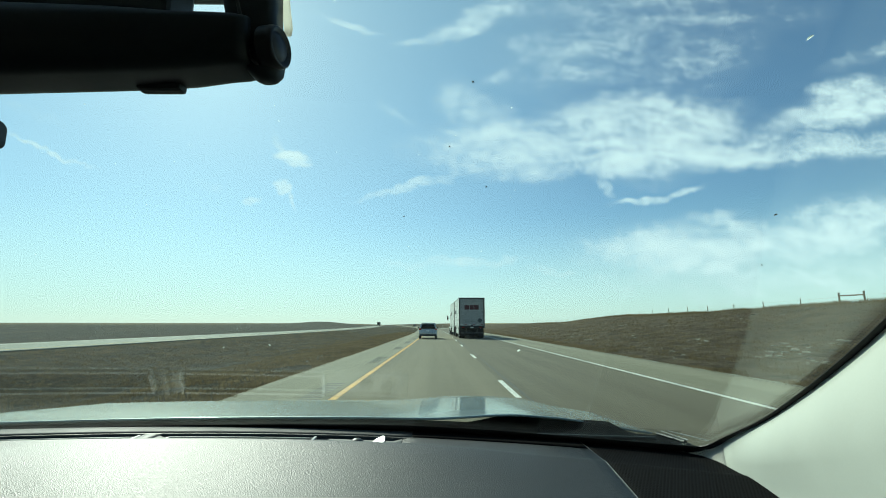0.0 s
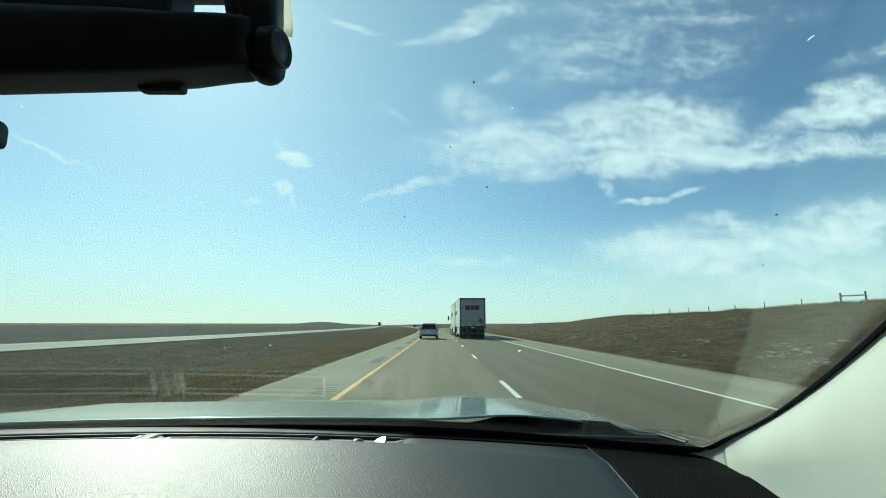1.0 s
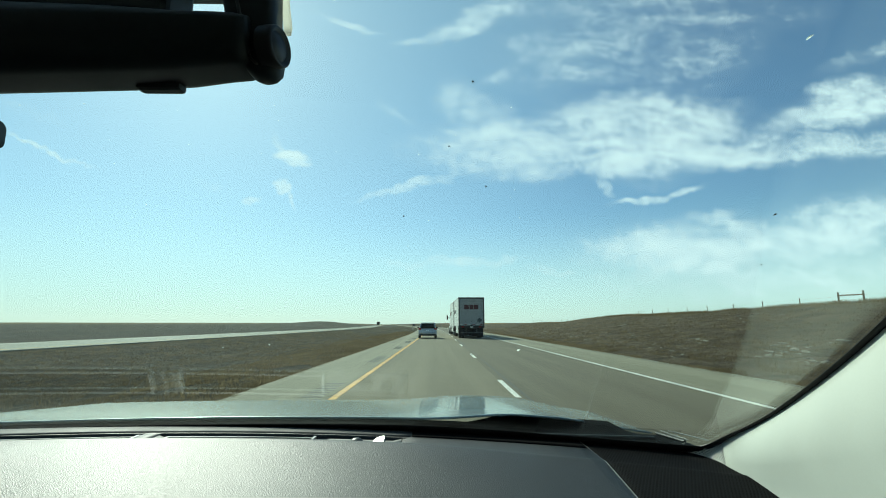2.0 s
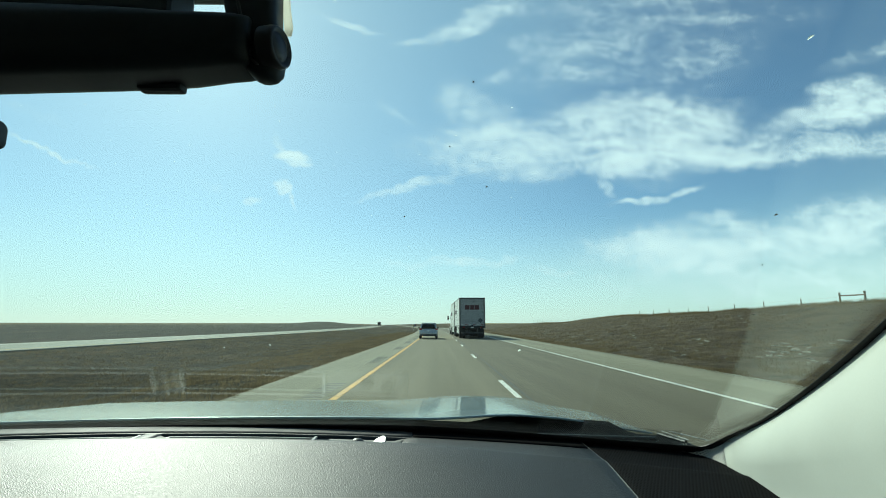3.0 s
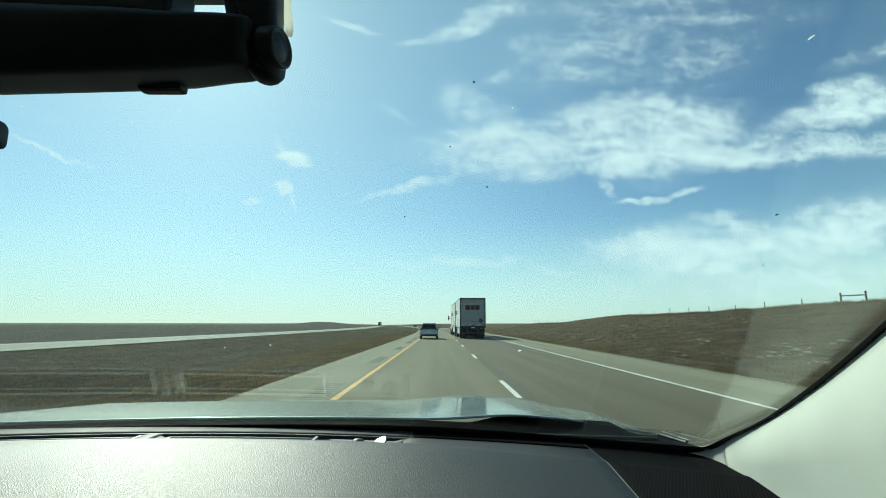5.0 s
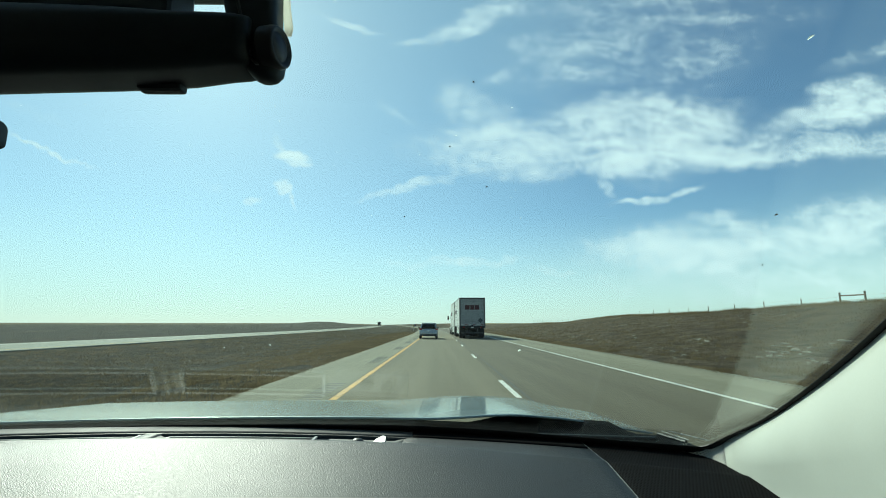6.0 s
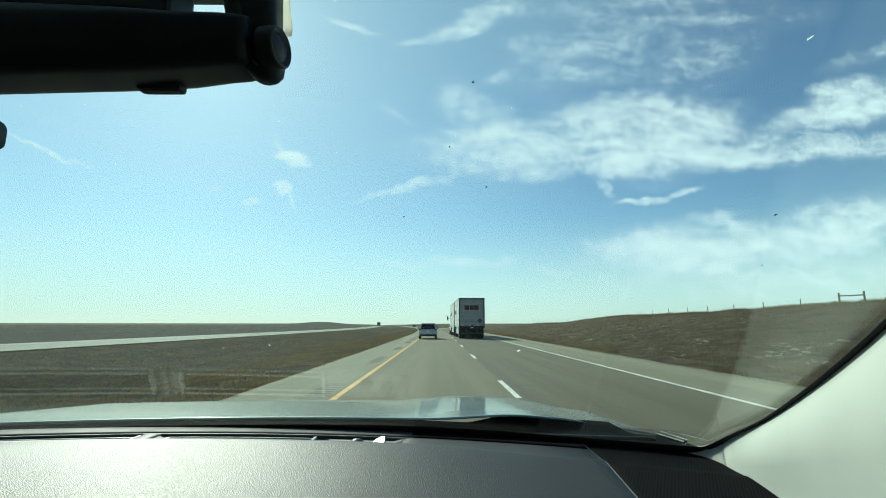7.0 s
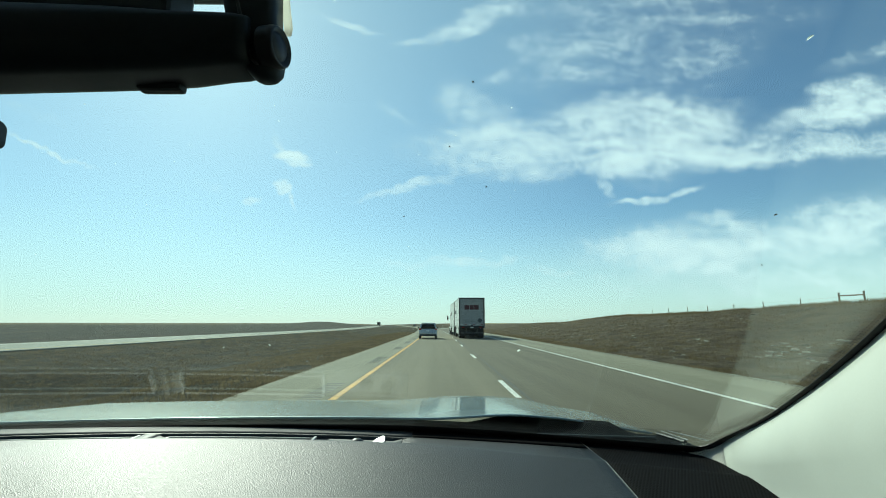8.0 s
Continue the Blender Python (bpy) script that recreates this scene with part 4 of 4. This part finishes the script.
# ---- traffic ----
def suv(name, label, paint, m, w=1.82, h=1.62, long=4.5, group="", roof_rack=True):
    """A sport utility car, its tail at y = 0 and its nose ahead."""
    car_ob = thing(name, label, "car", m, group)
    hw = w / 2
    body = part("body", loft([[(px, y, pz) for px, pz in rounded(a, b, 0.14, 5, 0, c)] for y, a, b, c in (
        (0.0, hw * 0.90, 0.30, 0.62), (0.05, hw * 0.96, 0.34, 0.63), (0.35, hw, 0.37, 0.64), (long * 0.6, hw, 0.36, 0.64), (long * 0.72, hw * 0.99, 0.33, 0.61), (long * 0.93, hw * 0.95, 0.27, 0.56), (long, hw * 0.82, 0.20, 0.52))]), paint, car_ob, "", True)
    part("cabin", loft([[(px, y, pz) for px, pz in rounded(a, b, 0.13, 5, 0, c)] for y, a, b, c in (
        (0.10, hw * 0.86, 0.12, 1.02), (0.22, hw * 0.84, (h - 0.92) / 2 * 0.86, 0.90 + (h - 0.9) * 0.42), (0.45, hw * 0.80, (h - 0.9) / 2, (h + 0.9) / 2), (long * 0.45, hw * 0.80, (h - 0.9) / 2, (h + 0.9) / 2), (long * 0.58, hw * 0.82, (h - 0.92) / 2 * 0.8, 0.90 + (h - 0.9) * 0.38), (long * 0.70, hw * 0.84, 0.06, 0.96))]), paint, car_ob, "", True)
    part("rear_window", shell([[(hw * k * (0.77 - 0.12 * t), 0.03 + 0.13 * t, 1.00 + (h - 1.14) * t) for k in (-1, -0.5, 0, 0.5, 1)] for t in (0, 0.5, 1)], 0.02), M_DARK_GLASS, car_ob, "dark rear window", True)
    part("spoiler", box(-hw * 0.72, hw * 0.72, 0.16, 0.42, h - 0.09, h - 0.045, 0.015), paint, car_ob)
    for s in (-1, 1):
        part("side_window", shell([[(s * hw * (0.875 - 0.06 * t), y + (0.25 * t if y < 1 else -0.45 * t), 1.03 + (h - 1.18) * t) for y in (0.55, long * 0.6)] for t in (0, 1)], 0.02), M_DARK_GLASS, car_ob)
        part("tail_light", box(min(s * hw * 0.70, s * hw * 0.985), max(s * hw * 0.70, s * hw * 0.985), -0.015, 0.22, 0.84, 1.02, 0.03), M_TAIL, car_ob, "red tail light")
        part("headlight", box(min(s * hw * 0.55, s * hw * 0.9), max(s * hw * 0.55, s * hw * 0.9), long - 0.28, long - 0.05, 0.60, 0.72, 0.03), M_CLEAR, car_ob)
        part("wing_mirror", box(min(s * hw * 0.98, s * hw * 1.17), max(s * hw * 0.98, s * hw * 1.17), long * 0.60, long * 0.60 + 0.10, 0.98, 1.12, 0.03), M_BLACK, car_ob)
        if roof_rack:
            part("roof_rail", rod((s * hw * 0.66, 0.6, h + 0.02), (s * hw * 0.66, long * 0.46, h + 0.02), 0.018), M_STEEL, car_ob)
    part("bumper", box(-hw * 0.94, hw * 0.94, -0.06, 0.14, 0.45, 0.62, 0.04), paint, car_ob, "painted rear bumper")
    part("valance", box(-hw * 0.88, hw * 0.88, -0.045, 0.14, 0.27, 0.45, 0.03), M_BLACK, car_ob, "black lower valance")
    part("plate", box(-0.16, 0.16, -0.03, 0.0, 0.72, 0.84, 0.006), M_TAPE, car_ob, "plain number plate")
    for x, y, s in ((-hw + 0.11, 0.85, -1), (hw - 0.11, 0.85, 1), (-hw + 0.11, long - 0.88, -1), (hw - 0.11, long - 0.88, 1)):
        wheel(car_ob, x, y, 0.35, 0.22, 0.22, s, 20)
    return car_ob


suv("suv", "silver sport utility car driving in the passing lane", M_SILVER, pose(-0.92, 46.2, 0.005, 0, 0, 1.0), h=1.55)
suv("far_car", "small dark car far ahead in the passing lane", M_DARK_PAINT, pose(-0.4 + bend(290), 290, 0.005, 0, 0, 3), group="far cars")
suv("far_car", "dark red car far ahead on the highway", M_RED_PAINT, pose(3.4 + bend(260), 260, 0.005, 0, 0, 4), group="far cars")


def lettering(name, shapes, mat, parent, m):
    """A logo as plain shapes: boxes given by centre, size and turn."""
    bm = bmesh.new()
    for cx, cz, sx, sz, turn in shapes:
        box(-sx / 2, sx / 2, -0.002, 0.002, -sz / 2, sz / 2, 0, bm, pose(cx, 0, cz, 0, turn, 0))
    return part(name, bm, mat, parent, "plain coloured emblem shapes", m=m)


EMBLEM = [(-0.50, 0, 0.47, 0.46, 0), (0.0, 0, 0.40, 0.46, 0), (0.47, 0, 0.46, 0.46, 0)]


def trailer(label, m, last):
    """A short box trailer, its doors at y = 0."""
    W, T, Z0, LEN = 1.295, 4.08, 1.18, 8.55
    t = thing("truck_trailer", label, "trailer", m, "trailers of the road train")
    part("box_body", box(-W + 0.02, W - 0.02, 0.05, LEN, Z0 + 0.02, T - 0.01, 0.01), M_TRAILER, t, "white smooth box sides")
    for s in (-1, 1):
        for k in range(8):
            y = 0.12 + k * 1.05
            part("side_panel", box(min(s * (W - 0.02), s * (W + 0.002)), max(s * (W - 0.02), s * (W + 0.002)), y, y + 1.035, Z0 + 0.2, T - 0.10, 0.004), M_TRAILER, t)
        part("top_rail", box(min(s * (W - 0.03), s * (W + 0.012)), max(s * (W - 0.03), s * (W + 0.012)), 0.0, LEN, T - 0.09, T, 0.01), M_STEEL, t)
        part("bottom_rail", box(min(s * (W - 0.03), s * (W + 0.012)), max(s * (W - 0.03), s * (W + 0.012)), 0.0, LEN, Z0, Z0 + 0.19, 0.01), M_TRAILER, t)
        for k in range(9):
            part("reflective_tape", box(min(s * (W + 0.012), s * (W + 0.016)), max(s * (W + 0.012), s * (W + 0.016)), 0.4 + k * 0.9, 0.8 + k * 0.9, Z0 + 0.06, Z0 + 0.11), M_TAIL if k % 2 else M_TAPE, t)
        part("side_skirt", box(min(s * (W - 0.10), s * (W - 0.07)), max(s * (W - 0.10), s * (W - 0.07)), 2.2, 6.1, 0.45, Z0, 0.01), M_TRAILER, t, "pale side skirt")
        part("corner_post", box(min(s * (W - 0.11), s * (W + 0.014)), max(s * (W - 0.11), s * (W + 0.014)), -0.02, 0.12, Z0 - 0.12, T, 0.015), M_FRAME, t, "grimy door frame")
    part("door_header", box(-W, W, -0.02, 0.12, T - 0.17, T + 0.004, 0.015), M_FRAME, t)
    part("rear_sill", box(-W, W, -0.02, 0.14, Z0 - 0.16, Z0 + 0.08, 0.015), M_CHASSIS, t)
    for k in range(7):
        z = Z0 + 0.085 + k * 0.377
        part("door_slat", box(-W + 0.115, W - 0.115, 0.02, 0.06, z, z + 0.368, 0.008), M_DOOR, t)
    for k in range(6):
        x = -1.0 + 0.4 * k
        part("reflective_tape", box(x - 0.12, x + 0.12, 0.014, 0.02, Z0 + 0.16, Z0 + 0.21), M_TAIL if k % 2 else M_TAPE, t)
    for x in (-0.93, -0.80, 0.80, 0.93):
        part("tail_light", box(x - 0.055, x + 0.055, -0.032, -0.018, Z0 - 0.12, Z0 - 0.01, 0.01), M_TAIL, t, "red tail light")
    part("placard_frame", box(0.62, 1.00, 0.012, 0.02, Z0 + 0.42, Z0 + 0.80, 0.0, m=pose(0.81, 0, Z0 + 0.61, 0, 45, 0) @ Matrix.Translation((-0.81, 0, -(Z0 + 0.61)))), M_FRAME, t, "diamond placard holder")
    part("door_handle", rod((-0.45, 0.005, Z0 + 0.52), (0.45, 0.005, Z0 + 0.52), 0.014), M_FRAME, t, "long pull strap bar")
    for k in range(3):
        for x in (-0.62, 0.0, 0.62):
            part("hinge", box(x - 0.03, x + 0.03, 0.008, 0.02, Z0 + 0.43 + k * 0.754, Z0 + 0.50 + k * 0.754, 0.004), M_FRAME, t)
    part("latch", box(-0.10, 0.10, -0.03, 0.02, Z0 + 0.05, Z0 + 0.16, 0.01), M_CHASSIS, t, "dark door latch")
    part("hinge_bar", rod((W - 0.05, -0.05, 2.2), (W - 0.05, -0.05, Z0), 0.02), M_STEEL, t)
    emblem = lettering("emblem", EMBLEM, M_LOGO_RED, t, pose(0.0, 0.0165, 3.10))
    emblem.scale = (1.0, 1, 1.0)
    text = bpy.data.curves.new("fleet_number", "FONT")
    text.body, text.size, text.extrude, text.align_x = "311-7621", 0.16, 0.001, "CENTER"
    text.materials.append(M_LOGO_GREY)
    number = new("fleet_number", text)
    number.parent, number.matrix_basis = t, pose(0.05, 0.017, 3.62, 90, 0, 0)
    number["label"] = "small dark fleet number"
    lettering("side_emblem", EMBLEM, M_LOGO_RED, t, pose(-W - 0.006, 7.4, 2.75, 0, 0, -90))
    lettering("side_emblem", [(-1.6 + 0.26 * k, 0, 0.17, 0.34 if k % 3 else 0.46, 0) for k in range(9)], M_LOGO_GREY, t, pose(-W - 0.006, 5.2, 2.75, 0, 0, -90))
    for x in (-0.45, 0.45):
        part("frame_rail", box(x - 0.06, x + 0.06, 0.1, LEN - 0.3, 0.92, Z0, 0.01), M_CHASSIS, t)
    part("axle", rod((-1.15, 1.35, 0.51), (1.15, 1.35, 0.51), 0.07), M_CHASSIS, t)
    for s in (-1, 1):
        for x in (1.12, 0.80):
            wheel(t, s * x, 1.35, 0.51, 0.27, 0.29, s, 28)
        part("mud_flap", box(min(s * 0.72, s * 1.25), max(s * 0.72, s * 1.25), 0.62, 0.64, 0.22, 0.95, 0.004), M_RUBBER, t)
        part("guard_upright", box(min(s * 0.48, s * 0.58), max(s * 0.48, s * 0.58), 0.02, 0.10, 0.50, Z0 - 0.1, 0.01), M_FRAME, t)
    part("guard_bar", box(-1.1, 1.1, 0.0, 0.10, 0.50, 0.60, 0.02), M_FRAME, t, "steel under-run guard")
    part("plate", box(-0.16, 0.16, -0.03, -0.021, Z0 - 0.13, Z0 - 0.02, 0.004), M_TAPE, t, "plain number plate")
    # the axle under the front end: a dolly, or the tractor's own wheels
    if last:
        part("axle", rod((-1.15, LEN - 1.0, 0.51), (1.15, LEN - 1.0, 0.51), 0.07), M_CHASSIS, t)
        part("drawbar", rod((0, LEN - 1.0, 0.75), (0, LEN + 1.1, 0.7), 0.09), M_CHASSIS, t)
        part("turntable", box(-0.5, 0.5, LEN - 1.5, LEN - 0.5, 0.75, Z0, 0.03), M_CHASSIS, t)
        for s in (-1, 1):
            for x in (1.12, 0.80):
                wheel(t, s * x, LEN - 1.0, 0.51, 0.27, 0.29, s, 28)
    return t


TX, TY = 3.47, 47.6
trailer("white box trailer with a grimy, shade-darkened roll-up door and red emblem", pose(TX, TY, 0.005, 0, 0, 0.9), True)
trailer("white box trailer coupled behind the tractor unit", pose(TX - 0.16, TY + 9.75, 0.005, 0, 0, 1.4), False)

tractor = thing("tractor_unit", "white day-cab tractor unit pulling two box trailers", "truck", pose(TX - 0.16 - 0.19, TY + 9.75 + 7.1, 0.005, 0, 0, 2.0))
part("cab", loft([[(px, y, pz) for px, pz in rounded(a, b, 0.18, 5, 0, c)] for y, a, b, c in ((1.75, 1.18, 0.95, 2.05), (1.85, 1.2, 1.0, 2.05), (3.3, 1.2, 1.0, 2.05), (3.75, 1.12, 0.72, 1.75), (4.0, 1.08, 0.5, 1.5))]), M_TRAILER, tractor, "white cab", True)
part("engine_hood", loft([[(px, y, pz) for px, pz in rounded(a, b, 0.2, 5, 0, c)] for y, a, b, c in ((3.7, 1.05, 0.62, 1.30), (4.6, 1.0, 0.55, 1.22), (5.4, 0.9, 0.42, 1.08), (5.65, 0.75, 0.32, 1.0))]), M_TRAILER, tractor, "", True)
part("bumper", box(-1.2, 1.2, 5.4, 5.75, 0.35, 0.7, 0.05), M_STEEL, tractor)
part("chassis", box(-0.45, 0.45, -0.9, 5.4, 0.75, 0.98, 0.02), M_CHASSIS, tractor)
for s in (-1, 1):
    part("wing_mirror", box(min(s * 1.42, s * 1.62), max(s * 1.42, s * 1.62), 3.55, 3.70, 2.0, 2.65, 0.03), M_BLACK, tractor, "tall black wing mirror")
    part("mirror_arm", rod((s * 1.1, 3.5, 2.3), (s * 1.45, 3.6, 2.3), 0.025), M_BLACK, tractor)
    part("side_window", box(min(s * 1.17, s * 1.205), max(s * 1.17, s * 1.205), 2.4, 3.3, 2.0, 2.7, 0.02), M_DARK_GLASS, tractor)
    part("fuel_tank", rod((s * 0.9, 2.0, 0.75), (s * 0.9, 3.4, 0.75), 0.32, sides=20), M_ALLOY, tractor)
    part("fender", box(min(s * 0.75, s * 1.22), max(s * 0.75, s * 1.22), 4.0, 5.3, 0.85, 1.1, 0.08), M_TRAILER, tractor)
    wheel(tractor, s * 1.05, 4.7, 0.51, 0.29, 0.29, s, 28)
    for x in (1.12, 0.80):
        wheel(tractor, s * x, 0.35, 0.51, 0.27, 0.29, s, 28)

# oncoming lorry, far off on the other carriageway
lorry = thing("oncoming_lorry", "dark lorry far off on the opposite carriageway", "truck", pose(-26.0 + bend(470), 470, 0.03, 0, 0, 3))
part("cab", box(-1.2, 1.2, -2.0, 0.5, 0.7, 3.4, 0.12), M_DARK_PAINT, lorry)
part("box_body", box(-1.25, 1.25, 0.7, 13.0, 1.2, 3.9, 0.03), M_FRAME, lorry)
part("windscreen", box(-1.05, 1.05, -2.03, -1.98, 2.2, 3.1, 0.01), M_DARK_GLASS, lorry)
for y in (-1.0, 10.5, 11.8):
    for s in (-1, 1):
        wheel(lorry, s * 1.08, y, 0.51, 0.3, 0.29, s, 20)
